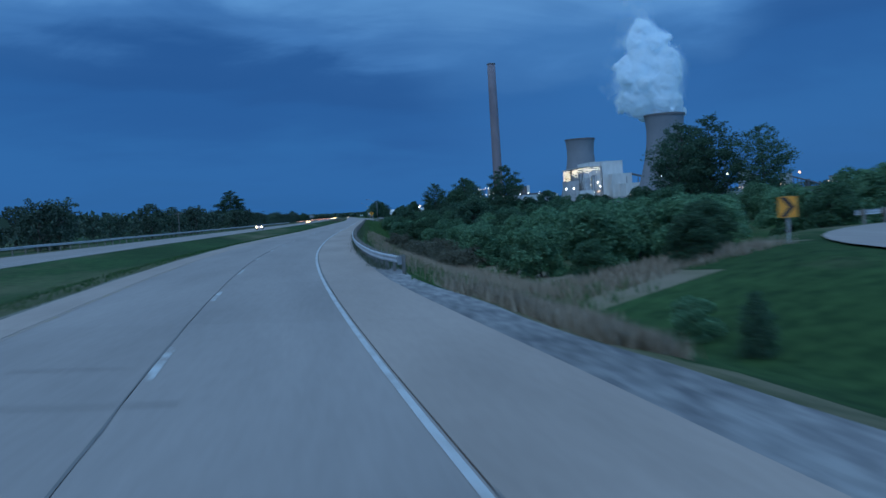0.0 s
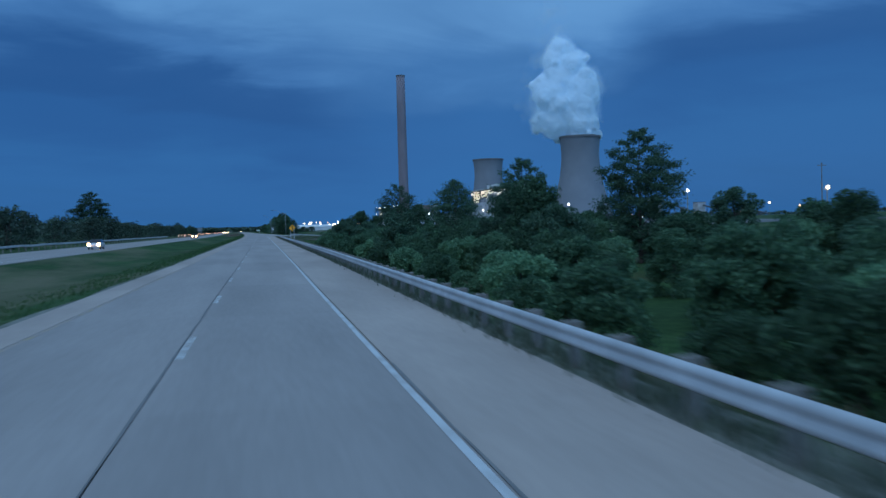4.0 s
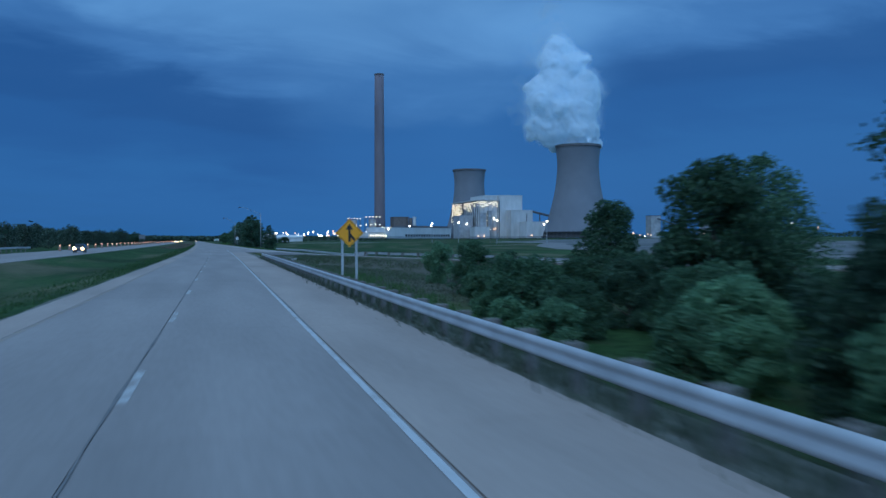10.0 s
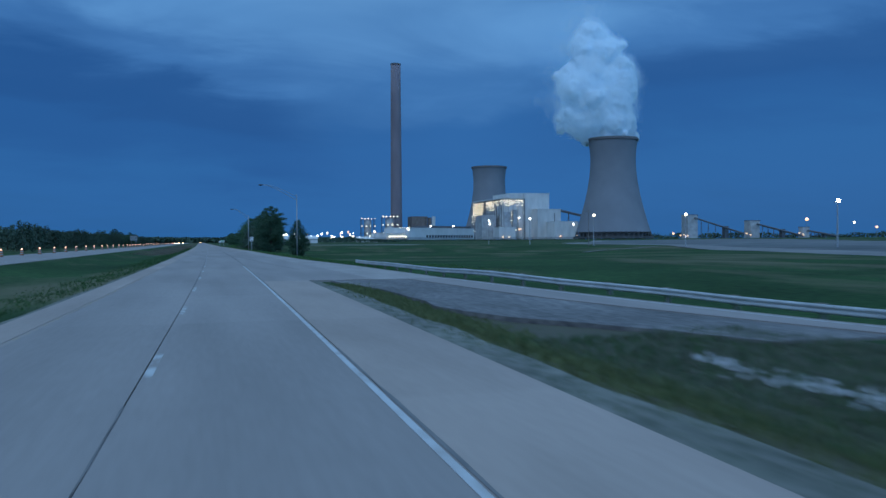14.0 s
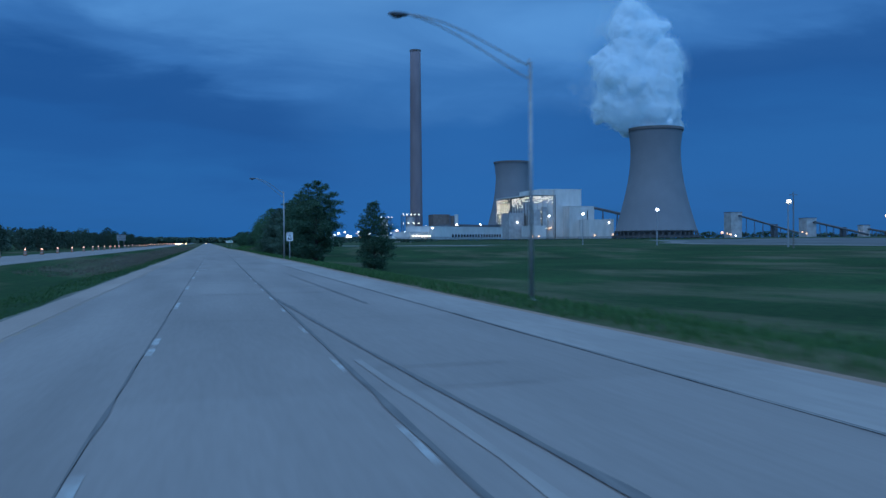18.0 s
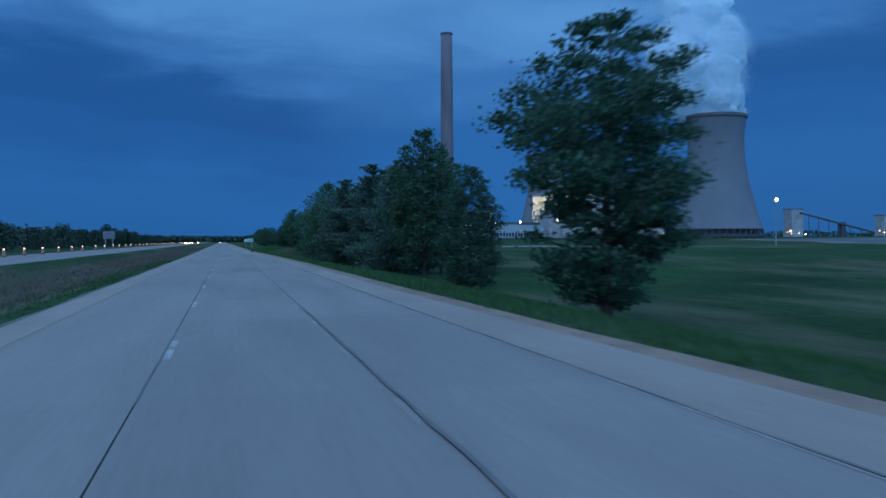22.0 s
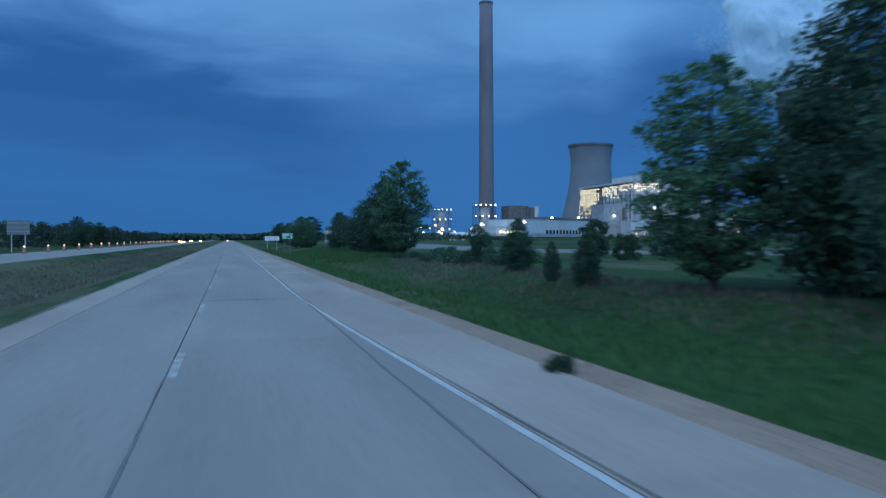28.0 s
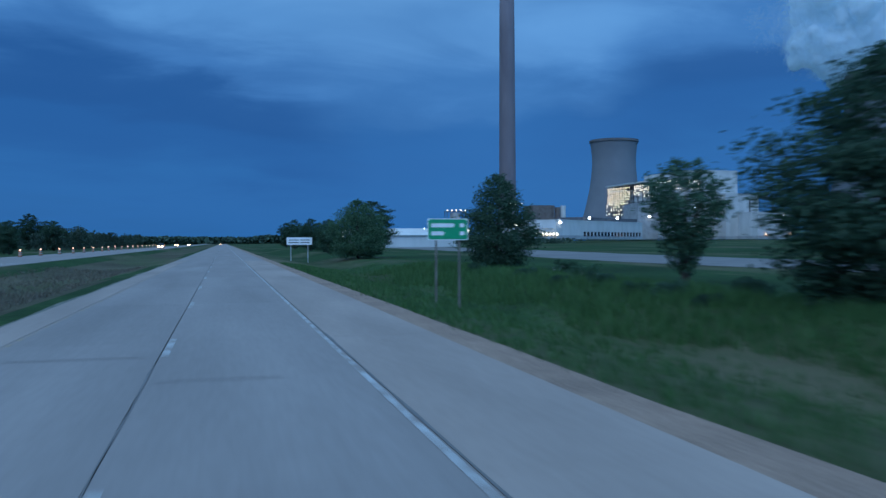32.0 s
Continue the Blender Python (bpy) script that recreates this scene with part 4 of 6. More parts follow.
# solitary trees beside the later stretch
settle(oak, 16.6, 628, 1.0, 20)
settle(young, 21.9, 602.6, 1.0, 0, 1.05)
plant(young, 17.2, 652, 0.92, 140)
settle(poplar, 18.2, 671, 1.0, 0, 1.08)
settle(pine, 18.8, 703, 0.98, 0)
plant(pine, 19.9, 692, 0.93, 80)
settle(pine2, 16.6, 713, 1.0, 30)
plant(pine, 22.5, 714, 1.02, 200)
plant(pine2, 21, 724, 1.1, 150)
plant(poplar, 22.5, 681, 0.95, 100)
plant(pine2, 18.0, 683, 1.05, 260)
plant(pine, 23.5, 702, 1.0, 300)
plant(pine, 18.2, 722, 0.95, 20)
plant(bush_b, 17.5, 695, 0.6, 10, "low shrub under the pines")
plant(bush_b, 17.0, 708, 0.6, 50, "low shrub under the pines")
settle(maple, 17.2, 737, 1.12, 0)
plant(lime, 19.5, 747, 0.85, 120)
plant(bush_b, 15.6, 729, 0.7, 10, "low tangled shrub under the roadside trees")
plant(young, 17.0, 757, 0.7, 60)
settle(open_tree, 31.0, 792, 0.9, 0)
plant(lime, 25.8, 785, 1.06, 70, "large dark tree leafy to the ground", sz=1.12)
plant(poplar, 20.5, 789, 0.98, 70, "feathery layered green tree on the grass bank", sz=0.72)
plant(lime, 22.5, 776, 0.88, 40)
plant(young, 25, 770, 0.8, 200)
plant(lime, 19.5, 812, 0.27, 0, "dark egg-shaped young tree standing alone in the grass", sz=0.315)
plant(young, 17.5, 800.6, 0.19, 60, "small dark conical bush in the grass", sz=0.23)
plant(young, 17.7, 796.3, 0.30, 120, "small rounded bush in the grass", sz=0.235)
plant(vase_tree, 22.6, 832.3, 0.40, 40, "thin forked sapling in the field grass", sz=0.56)
plant(vase_tree, 29, 850, 0.34, 90, "thin forked sapling in the field grass", sz=0.46)
plant(mound, 5.23, 769.4, 0.17, 0, "tuft of weeds growing out of the gravel", sz=0.28)
settle(mound, 22.3, 843.4, 1.0, 0, 0.95)
for i, (x, y, a) in enumerate([(24.6, 851, 0.62), (19.8, 827, 0.55), (23.6, 838.6, 0.7), (21.8, 856, 0.6), (18.8, 838, 0.42), (21.4, 822, 0.8), (19.2, 852, 0.5)]):
    plant(mound, x, y, a, 50 * i, sz=0.9 * a)
settle(flowering, 25.0, 838.6, 1.1, 0)
for i, (x, y, a) in enumerate([(20.4, 834.6, 0.75), (22.4, 833.6, 0.8), (24.2, 835.5, 0.9), (22.8, 822.5, 0.9), (26.5, 829, 0.8)]):
    plant(flowering, x, y, a, 70 * i)
for i, (x, y, a) in enumerate([(44, 853, 0.75), (47, 859, 0.85), (40, 836, 0.62), (44, 829, 0.7), (48, 834, 0.75), (52, 846, 0.8), (41, 822, 0.6), (55, 856, 0.8)]):
    plant((bush_a, bush_b)[i % 2], x, y, a, 80 * i, "dense dark shrub in the field hedge")
plant(poplar, 21.5, 863, 1.08, 40, "tall airy tree at the edge of the field", sz=0.86)
settle(lime, 21.1, 872.5, 0.80, 0, 0.92)
plant(lime, 21.6, 888.6, 1.18, 250, "dense round-topped dark green tree", sz=0.80)
plant(bush_a, 19.8, 876, 0.6, 40, "low dark shrub under the roadside trees")
for i, (x, y, s) in enumerate([(17.6, 893, 0.22), (18.3, 897, 0.30), (17.8, 899, 0.26), (18.9, 905, 0.32), (17.9, 908, 0.24), (20.2, 910, 0.40), (18.8, 916, 0.30), (21.4, 896, 0.36), (22.6, 918, 0.44), (18.4, 925, 0.34)]):
    plant((mound, mound, flowering)[i % 3], x, y, 1.5 * s, 70 * i, sz=1.5 * s)
settle(vase_tree, 22.6, 903, 0.98, 90)
plant(lime, 22.3, 932, 0.88, 200, "rounded dark green tree at the field edge", sz=0.72)
plant(maple, 18.6, 984, 0.78, 0, sz=0.62)
plant(oak, 21.5, 990, 0.78, 60, sz=0.6)
for i, (x, y, s) in enumerate([(21, 1040, 0.5), (24, 1060, 0.55), (22, 1085, 0.6), (27, 1110, 0.6), (23, 1150, 0.7), (30, 1180, 0.7), (26, 1230, 0.75), (34, 1290, 0.8)]):
    plant((oak, maple)[i % 2], x, y, s, 70 * i, "dark roadside tree in the distance")

# the thicket below the embankment
for i, (x, y, s, t) in enumerate([(40.9, 116, 1.12, 0), (46.0, 117, 1.18, 70), (51.5, 112, 1.0, 140), (43.6, 119, 1.1, 220)]):
    plant(open_tree, x, y, s, t, "tall open-crowned tree standing over the thicket")
for x, y, p, s in [(17.6, 185, bush_d, 1.35), (28, 182, oak, 0.78), (21, 197, oak, 0.72), (34.6, 279.5, lime, 1.55), (24, 290, open_tree, 1.18), (17.2, 300, bush_d, 1.2), (31, 300, bush_d, 1.3), (40, 262, oak, 0.55),
                   (26, 150, bush_d, 0.85), (33, 240, bush_d, 1.0), (25, 325, bush_d, 1.0), (22, 250, bush_d, 0.75), (29, 312, maple, 0.7)]:
    plant(p, x, y, s, 37 * y, "tree standing above the thicket" if p in (oak, maple, lime, open_tree) else "", sz=1.2 * s if p is oak else 0.78 * s if p is lime else s)
settle(bush_a, 13, 180), settle(bush_b, 15, 190), settle(bush_c, 11.5, 186), settle(bush_d, 12.9, 323.6, 0.66, 0, 0.58)
plant(bush_c, 13.6, 334.5, 0.62, 40, "pale young shrub on the grass slope", sz=0.95)
spots = []
for y0 in range(48, 318, 6):
    for k in range(5):
        y = y0 + 6 * rng.random()
        first = along(y, [(40, 15.6), (60, 14.6), (80, 15.4), (100, 14.6), (125, 12.0), (150, 11.3), (200, 11.2), (260, 11.0), (300, 12), (320, 15)])
        off = first + (k + rng.random()) * (3.6 + 0.9 * k) * (0.55 if y > 295 else 1)
        spots.append((road_x(y) + off, y, k))
for i, (x, y, k) in enumerate(spots):
    p = rng.choice((bush_a, bush_a, bush_b, bush_c, bush_d) if k else (bush_a, bush_c, bush_a))
    # mostly pale-leaved shrubs here: their lighter colour stands in for haze
    if y < 105:
        p = rng.choice((bush_c, bush_a, bush_c, bush_c))
    if 203 < y < 247 and p in (bush_b, bush_d):
        p = bush_a
    s = (0.55 if k == 0 else 0.8) + 0.4 * rng.random()
    if y > 285:
        s *= 0.75
    if abs(x - 13) > 1.5 or abs(y - 185) > 8:
        plant(p, x, y, s, 360 * rng.random())
settle(brush, road_x(84) + 11.6, 84, 1.0, 0)
for i in range(26):
    y = 60 + 1.5 * i + 1.4 * rng.random()
    plant(brush, road_x(y) + 9.6 + 4.2 * rng.random(), y, 0.6 + 0.55 * rng.random(), 360 * rng.random())
for x, y, s in [(8.1, 36, 0.5), (10.5, 40, 0.6), (6, 45, 0.45)]:
    plant(bush_a, x, y, s, 99 * s, "small shrub on the grass bank")
plant(young, 2.1, 18.6, 0.17, 20, "small dark bush on the grass bank")
plant(bush_c, 1.8, 21.6, 0.34, 80, "pale shrub on the grass bank")

# the wood beyond the other carriageway
far_tree = broadleaf("far_tree", 9, 4.4, 0.05, 1500, 0.62, FAR_LEAF, 31, "round", 26, label="dark tree in the wood across the highway", group="wood across the highway", trunk_r=0.22)
far_tall = broadleaf("far_tree", 10.5, 4.0, 0.05, 1500, 0.62, FAR_LEAF, 32, "column", 26, label="taller dark tree in the wood across the highway", group="wood across the highway", trunk_r=0.22)
settle(far_tree, -66, 130), settle(far_tall, -70, 180)
for i in range(150):
    y = 90 + i * 10.5 + 5 * rng.random()
    x = road_x(y) - 58 - 26 * rng.random() - 10 * smoothstep(600, 1000, y)
    plant(rng.choice((far_tree, far_tall)), x, y, 0.7 + 0.45 * rng.random(), 360 * rng.random())
plant(oak, -77, 525, 1.65, 0, "lone tall tree rising above the far wood")
for x, y, s in [(-88, 1292, 1.2), (-84, 1310, 1.0), (-70, 1250, 0.9), (-60, 1130, 0.7), (-66, 1150, 0.7)]:
    plant(oak, x, y, s, y, "rounded dark tree at the end of the far wood")


def far_wood(name, rows, count, size, seed, label):
    """A distant belt of trees as one ragged mass of leaf clumps."""
    g = np.random.default_rng(seed)
    t = g.random(count) * (len(rows) - 1)
    i = t.astype(int)
    r = np.array(rows, float)
    base = r[i] + (r[np.minimum(i + 1, len(rows) - 1)] - r[i]) * (t - i)[:, None]
    top = base[:, 2] * (0.72 + 0.28 * np.sin(base[:, 0] * 0.07 + base[:, 1] * 0.045) * np.sin(base[:, 1] * 0.11 + base[:, 0] * 0.023))
    p = np.stack([base[:, 0] + g.normal(size=count) * 9, base[:, 1] + g.normal(size=count) * 9, top * g.random(count) ** 0.7 + 0.5], axis=1)
    ob = leaves_mesh(name, p, size, FAR_LEAF, g, None)
    tagged(ob, label, "woodland", kind="stuff")


far_wood("distant_wood", [(-110, 60, 9), (-100, 500, 10), (-105, 900, 10), (-120, 1400, 12), (-150, 2000, 14)], 16000, 2.6, 41, "dark belt of distant woodland across the highway")
far_wood("horizon_wood", [(-600, 2300, 20), (-150, 2350, 18), (40, 2500, 16), (150, 2450, 14), (300, 2600, 16), (700, 2900, 20), (1500, 2700, 24), (2200, 2200, 24)], 26000, 6.5, 42, "low dark woodland along the horizon")
far_wood("field_edge_wood", [(60, 1500, 7), (120, 1420, 7), (200, 1500, 7), (260, 1480, 6)], 3500, 2.0, 43, "low dark trees at the edge of the field")


# ---- rough grass ----
def grass_tufts(name, count, seed, y0, y1, off_fn, h0, h1, mat, label, blades=4):
    g = np.random.default_rng(seed)
    ys = y0 + (y1 - y0) * g.random(count)
    verts, n = [], 0
    for y in ys:
        off = off_fn(y, g)
        x = road_x(y) + off
        z = land(x, y) - 0.03
        for b in range(blades):
            h = h0 + (h1 - h0) * g.random()
            a = 6.283 * g.random()
            ca, sa = math.cos(a), math.sin(a)
            bx, by = x + 0.18 * g.normal(), y + 0.18 * g.normal()
            w = 0.02 + 0.02 * g.random()
            lean = h * (0.15 + 0.35 * g.random())
            verts += [(bx - sa * w, by + ca * w, z), (bx + sa * w, by - ca * w, z), (bx + ca * lean, by + sa * lean, z + h)]
            n += 1
    ob = mesh_object(name, verts, [(3 * i, 3 * i + 1, 3 * i + 2) for i in range(n)], mat)
    tagged(ob, label, "grass", kind="stuff")


grass_tufts("verge_grass", 22000, 51, 440, 960, lambda y, g: line(y, PAVED) + 1.1 + 11 * g.random() ** 1.6, 0.12, 0.34, GRASS_BLADE, "rough green verge grass sloping from the gravel")
grass_tufts("rail_grass", 14000, 52, 38, 372, lambda y, g: 4.84 + 1.3 * g.random() ** 1.3, 0.10, 0.38, DULL_BLADE, "dull grass growing under and behind the guard rail")
grass_tufts("bank_grass", 8000, 53, 30, 350, lambda y, g: 5.5 + 9 * g.random(), 0.25, 0.7, GRASS_BLADE, "long grass on the embankment slope")
grass_tufts("dry_grass", 15000, 54, 16, 125, lambda y, g: (7.0 + 1.6 * g.random() if g.random() < 0.35 or y < 27 else 6.4 + 5.2 * g.random()) if y > 44 or y < 33 or g.random() < 0.4 else 12 + 10 * g.random(), 0.22, 0.55, DRY_BLADE, "tall dry tan grass below the guard rail")
grass_tufts("plumed_grass", 6000, 62, 36, 68, lambda y, g: 8.2 + 4.6 * g.random(), 0.35, 0.85, DRY_BLADE, "tall pale plumed grass at the foot of the thicket", blades=5)
grass_tufts("median_grass", 9000, 55, 0, 700, lambda y, g: -6.6 - 4.5 * g.random() ** 1.5, 0.08, 0.2, GRASS_BLADE, "short green grass on the median")
grass_tufts("dry_median_grass", 12000, 56, 560, 960, lambda y, g: -8.2 - 9 * g.random(), 0.10, 0.30, BROWN_BLADE, "dry brownish grass on the median")
grass_tufts("gore_grass", 5200, 57, 366, 418, lambda y, g: 6.5 + 0.5 * g.normal() if y > 384 or g.random() < 0.5 else 6.6 + max(0.1, ramp_inner(y) - 8.0) * g.random(), 0.06, 0.22, OLIVE_BLADE, "ridge of rough olive grass between the highway and the ramp")
grass_tufts("withered_grass", 12000, 58, 318, 392, lambda y, g: 6.6 + max(0.1, min(20, ramp_inner(y) - 8.4)) * g.random(), 0.08, 0.26, DULL_BLADE, "withered grey-green grass in the hollow beside the ramp", blades=5)
grass_tufts("scrub_grass", 1500, 59, 775, 848, lambda y, g: 14.5 + 7 * g.random(), 0.15, 0.45, BROWN_BLADE, "dry scrub grass beyond the ditch")
grass_tufts("tall_scrub", 6500, 61, 862, 945, lambda y, g: 13.5 + 7.5 * g.random() + 0.8 * math.sin(y * 0.35), 0.25, 0.70, GRASS_BLADE, "tall dark scrub grass on the bank beyond the ditch", blades=5)
grass_tufts("hollow_grass", 3000, 60, 340, 392, lambda y, g: 6.4 + max(0.1, min(15, ramp_inner(y) - 8.4)) * g.random(), 0.08, 0.28, GRASS_BLADE, "green tufts among the withered grass of the hollow")


# ---- signs ----
def post_pair(root, xs, z0, z1, mat=None, w=0.06):
    for x in xs:
        bm = bmesh.new()
        box(bm, x - w, x + w, 0.03, 0.03 + w * 1.4, z0, z1, bevel=0.006)
        part("post", bm, mat or STEEL, root)


def panel(name, outline, mat, root, y=0.0, thick=0.012, label=""):
    bm = bmesh.new()
    front = [bm.verts.new((x, y, z)) for x, z in outline]
    f = bm.faces.new(front)
    ext = bmesh.ops.extrude_face_region(bm, geom=[f])
    bmesh.ops.translate(bm, vec=(0, thick, 0), verts=[v for v in ext["geom"] if isinstance(v, bmesh.types.BMVert)])
    bmesh.ops.recalc_face_normals(bm, faces=bm.faces)
    return part(name, bm, mat, root, label)


def rounded(w, h, r, cx=0.0, cz=0.0):
    out = []
    for sx, sz, a0 in ((1, 1, 0), (-1, 1, 90), (-1, -1, 180), (1, -1, 270)):
        for k in range(4):
            a = radians(a0 + 30 * k)
            out.append((cx + sx * (w / 2 - r) + r * math.cos(a), cz + sz * (h / 2 - r) + r * math.sin(a)))
    return out


def lettering(text, size, x, z, mat, root, y=-0.006, align="CENTER"):
    cu = bpy.data.curves.new("lettering", "FONT")
    cu.body, cu.size, cu.align_x, cu.extrude, cu.offset = text, size, align, 0.001, 0.012 * size
    ob = new("lettering", cu)
    cu.materials.append(mat)
    ob.parent = root
    ob.matrix_local = pose(x, y, z, 90, 0, 0)
    return ob


# merge warning sign: a yellow diamond with a black arrow
merge = thing("merge_sign", 2.35, 315.2, -1.9, "yellow diamond merge warning sign on two steel posts", "road sign", turn=-4)
d = 0.86
top = 4.55
panel("plate", [(0, top - d), (d, top), (0, top + d), (-d, top)], SIGN_YELLOW, merge)
e = 0.80
panel("border", [(0, top - e), (e, top), (0, top + e), (-e, top), (-e + 0.035, top), (0, top + e - 0.035), (e - 0.035, top), (0, top - e + 0.035), (-e + 0.035, top - 0.001), (-e, top - 0.001)], SIGN_BLACK, merge, -0.004, 0.003)
panel("arrow", [(-0.07, top - 0.52), (0.07, top - 0.52), (0.07, top - 0.24), (0.27, top - 0.46), (0.36, top - 0.37), (0.07, top - 0.02), (0.07, top + 0.22), (0.22, top + 0.20), (0.0, top + 0.56), (-0.22, top + 0.20), (-0.07, top + 0.22)], SIGN_BLACK, merge, -0.005, 0.004)
post_pair(merge, (-0.42, 0.42), -0.4, top + 0.1, STEEL, 0.07)

# speed limit sign
limit = thing("speed_limit_sign", 9.35, 598.6, land(9.35, 598.6), "white speed limit sign with black figures on one post", "road sign", turn=-3)
zc = 2.95 - land(9.35, 598.6)
panel("plate", rounded(0.91, 1.22, 0.06, 0, zc), SIGN_WHITE, limit)
for sx in (-0.425, 0.405):
    panel("border", [(sx, zc - 0.58), (sx + 0.02, zc - 0.58), (sx + 0.02, zc + 0.58), (sx, zc + 0.58)], SIGN_BLACK, limit, -0.004, 0.003)
for sz in (-0.58, 0.56):
    panel("border", [(-0.425, zc + sz), (0.425, zc + sz), (0.425, zc + sz + 0.02), (-0.425, zc + sz + 0.02)], SIGN_BLACK, limit, -0.0045, 0.003)
lettering("SPEED", 0.25, 0, zc + 0.30, SIGN_BLACK, limit)
lettering("LIMIT", 0.25, 0, zc + 0.03, SIGN_BLACK, limit)
lettering("60", 0.58, 0, zc - 0.46, SIGN_BLACK, limit)
post_pair(limit, (0.0,), -0.4, zc + 0.4, STEEL, 0.05)

# green distance sign, two lines that cannot be read
dist = thing("distance_sign", 9.2, 899.5, land(9.2, 899.5), "green distance sign with white border on two posts", "road sign", turn=-4)
zc = 2.78 - land(9.2, 899.5)
panel("plate", rounded(1.75, 0.92, 0.07, 0, zc), SIGN_WHITE, dist)
panel("face", rounded(1.68, 0.85, 0.06, 0, zc), SIGN_GREEN, dist, -0.004, 0.003)
for z, w, x in ((0.17, 1.0, -0.22), (-0.17, 0.55, -0.44)):
    panel("writing_bar", rounded(w, 0.17, 0.05, x, zc + z), SIGN_WHITE, dist, -0.008, 0.003)
    panel("writing_bar", rounded(0.2, 0.17, 0.05, 0.62, zc + z), SIGN_WHITE, dist, -0.008, 0.003)
post_pair(dist, (-0.5, 0.5), -0.4, zc + 0.4, TIMBER, 0.045)

# white information board further on
board = thing("information_board", 11.3, 996, land(11.3, 996), "wide white information board with dark writing on posts", "road sign", turn=-3)
zc = 2.45 - land(11.3, 996)
panel("plate", rounded(3.9, 1.15, 0.1, 0, zc), SIGN_WHITE, board)
for z in (-0.22, 0.18):
    for x, w in ((-0.85, 1.5), (0.85, 1.4)):
        panel("writing_bar", rounded(w, 0.12, 0.04, x, zc + z), SIGN_BLACK, board, -0.005, 0.003)
post_pair(board, (-1.3, 1.3), -0.4, zc + 0.4, STEEL, 0.07)

# chevron on the loop ramp
chev = thing("chevron_sign", 11.6, 34.1, land(11.6, 34.1), "orange-yellow chevron sign with a black arrow on a post", "road sign", turn=-25)
zc = 1.45 - land(11.6, 34.1)
panel("plate", rounded(0.76, 0.91, 0.05, 0, zc), SIGN_ORANGE, chev)
panel("chevron", [(-0.3, zc + 0.42), (-0.05, zc + 0.42), (0.3, zc), (-0.05, zc - 0.42), (-0.3, zc - 0.42), (0.05, zc)], SIGN_BLACK, chev, -0.005, 0.004)
post_pair(chev, (0.0,), -0.4, zc + 0.3, STEEL, 0.04)

# backs of big signs beside the other carriageway
for x, y, w, h, z in ((-45.7, 959, 4.6, 3.2, 6.6),):
    g = land(x, y)
    sb = thing("guide_sign", x, y, g, "grey back of a large guide sign on steel posts", "road sign", "guide signs across the highway", turn=2)
    for k in range(6):
        bm = bmesh.new()
        box(bm, -w / 2 + k * w / 6 + 0.01, -w / 2 + (k + 1) * w / 6 - 0.01, 0, 0.04, z - g - h, z - g, bevel=0.005)
        part("plate", bm, SIGN_BACK, sb)
    for k in range(3):
        bm = bmesh.new()
        box(bm, -w / 2, w / 2, -0.08, -0.004, z - g - h * (0.2 + 0.3 * k), z - g - h * (0.2 + 0.3 * k) + 0.1)
        part("stringer", bm, STEEL, sb)
    post_pair(sb, (-w * 0.3, w * 0.3), -0.4, z - g, STEEL, 0.1)


# ---- street lamps ----
def street_lamp(x, y, top, reach, turn, label):
    g = land(x, y)
    root = thing("street_lamp", x, y, g, label, "street lamp", "street lamps", turn=turn)
    t = top - g
    bm = bmesh.new()
    rod(bm, (0, 0, 0.02), (0, 0, t), 0.11, 0.065, 12)
    part("pole", bm, POLE_STEEL, root, smooth=True)
    bm = bmesh.new()
    box(bm, -0.18, 0.18, -0.18, 0.18, -0.3, 0.04, bevel=0.02)
    part("base_plate", bm, POLE_STEEL, root)
    for a, b in ((-0.15, 0.0), (-0.75, -0.25)):
        verts, faces = [], []
        for k in range(13):
            s = k / 12
            zz = t + a * (1 - s) + 1.75 * math.sin(s * math.pi / 2) ** 1.2 + b * s * (1 - s)
            for q in range(6):
                verts.append((-reach * s, 0.036 * math.cos(q * math.pi / 3), zz + 0.036 * math.sin(q * math.pi / 3)))
        for k in range(12):
            for q in range(6):
                faces.append((6 * k + q, 6 * k + (q + 1) % 6, 6 * k + 6 + (q + 1) % 6, 6 * k + 6 + q))
        mesh_object("arm", verts, faces, POLE_STEEL, root, smooth=True)
    bm = bmesh.new()
    rod(bm, (-0.06, 0, t), (-0.06, 0, t + 0.16), 0.06, 0.04, 8)
    part("cap", bm, POLE_STEEL, root)
    bm = bmesh.new()
    bmesh.ops.create_icosphere(bm, subdivisions=2, radius=0.5, matrix=Matrix.Translation((-reach - 0.35, 0, t + 1.72)) @ Matrix.Diagonal((0.95, 0.34, 0.22, 1)))
    head = part("luminaire", bm, DARK_STEEL, root, "dark unlit cobra-head luminaire", smooth=True)
    bm = bmesh.new()
    bmesh.ops.create_icosphere(bm, subdivisions=2, radius=0.5, matrix=Matrix.Translation((-reach - 0.42, 0, t + 1.64)) @ Matrix.Diagonal((0.5, 0.24, 0.2, 1)))
    part("lens", bm, CAR_GLASS, head, smooth=True)
    return root


street_lamp(12.2, 516.9, 10.1, 5.6, 0, "tall grey street lamp with a long curved arm, unlit")
street_lamp(8.5, 597.6, 9.0, 3.9, 12, "tall grey street lamp standing beside the speed limit sign")


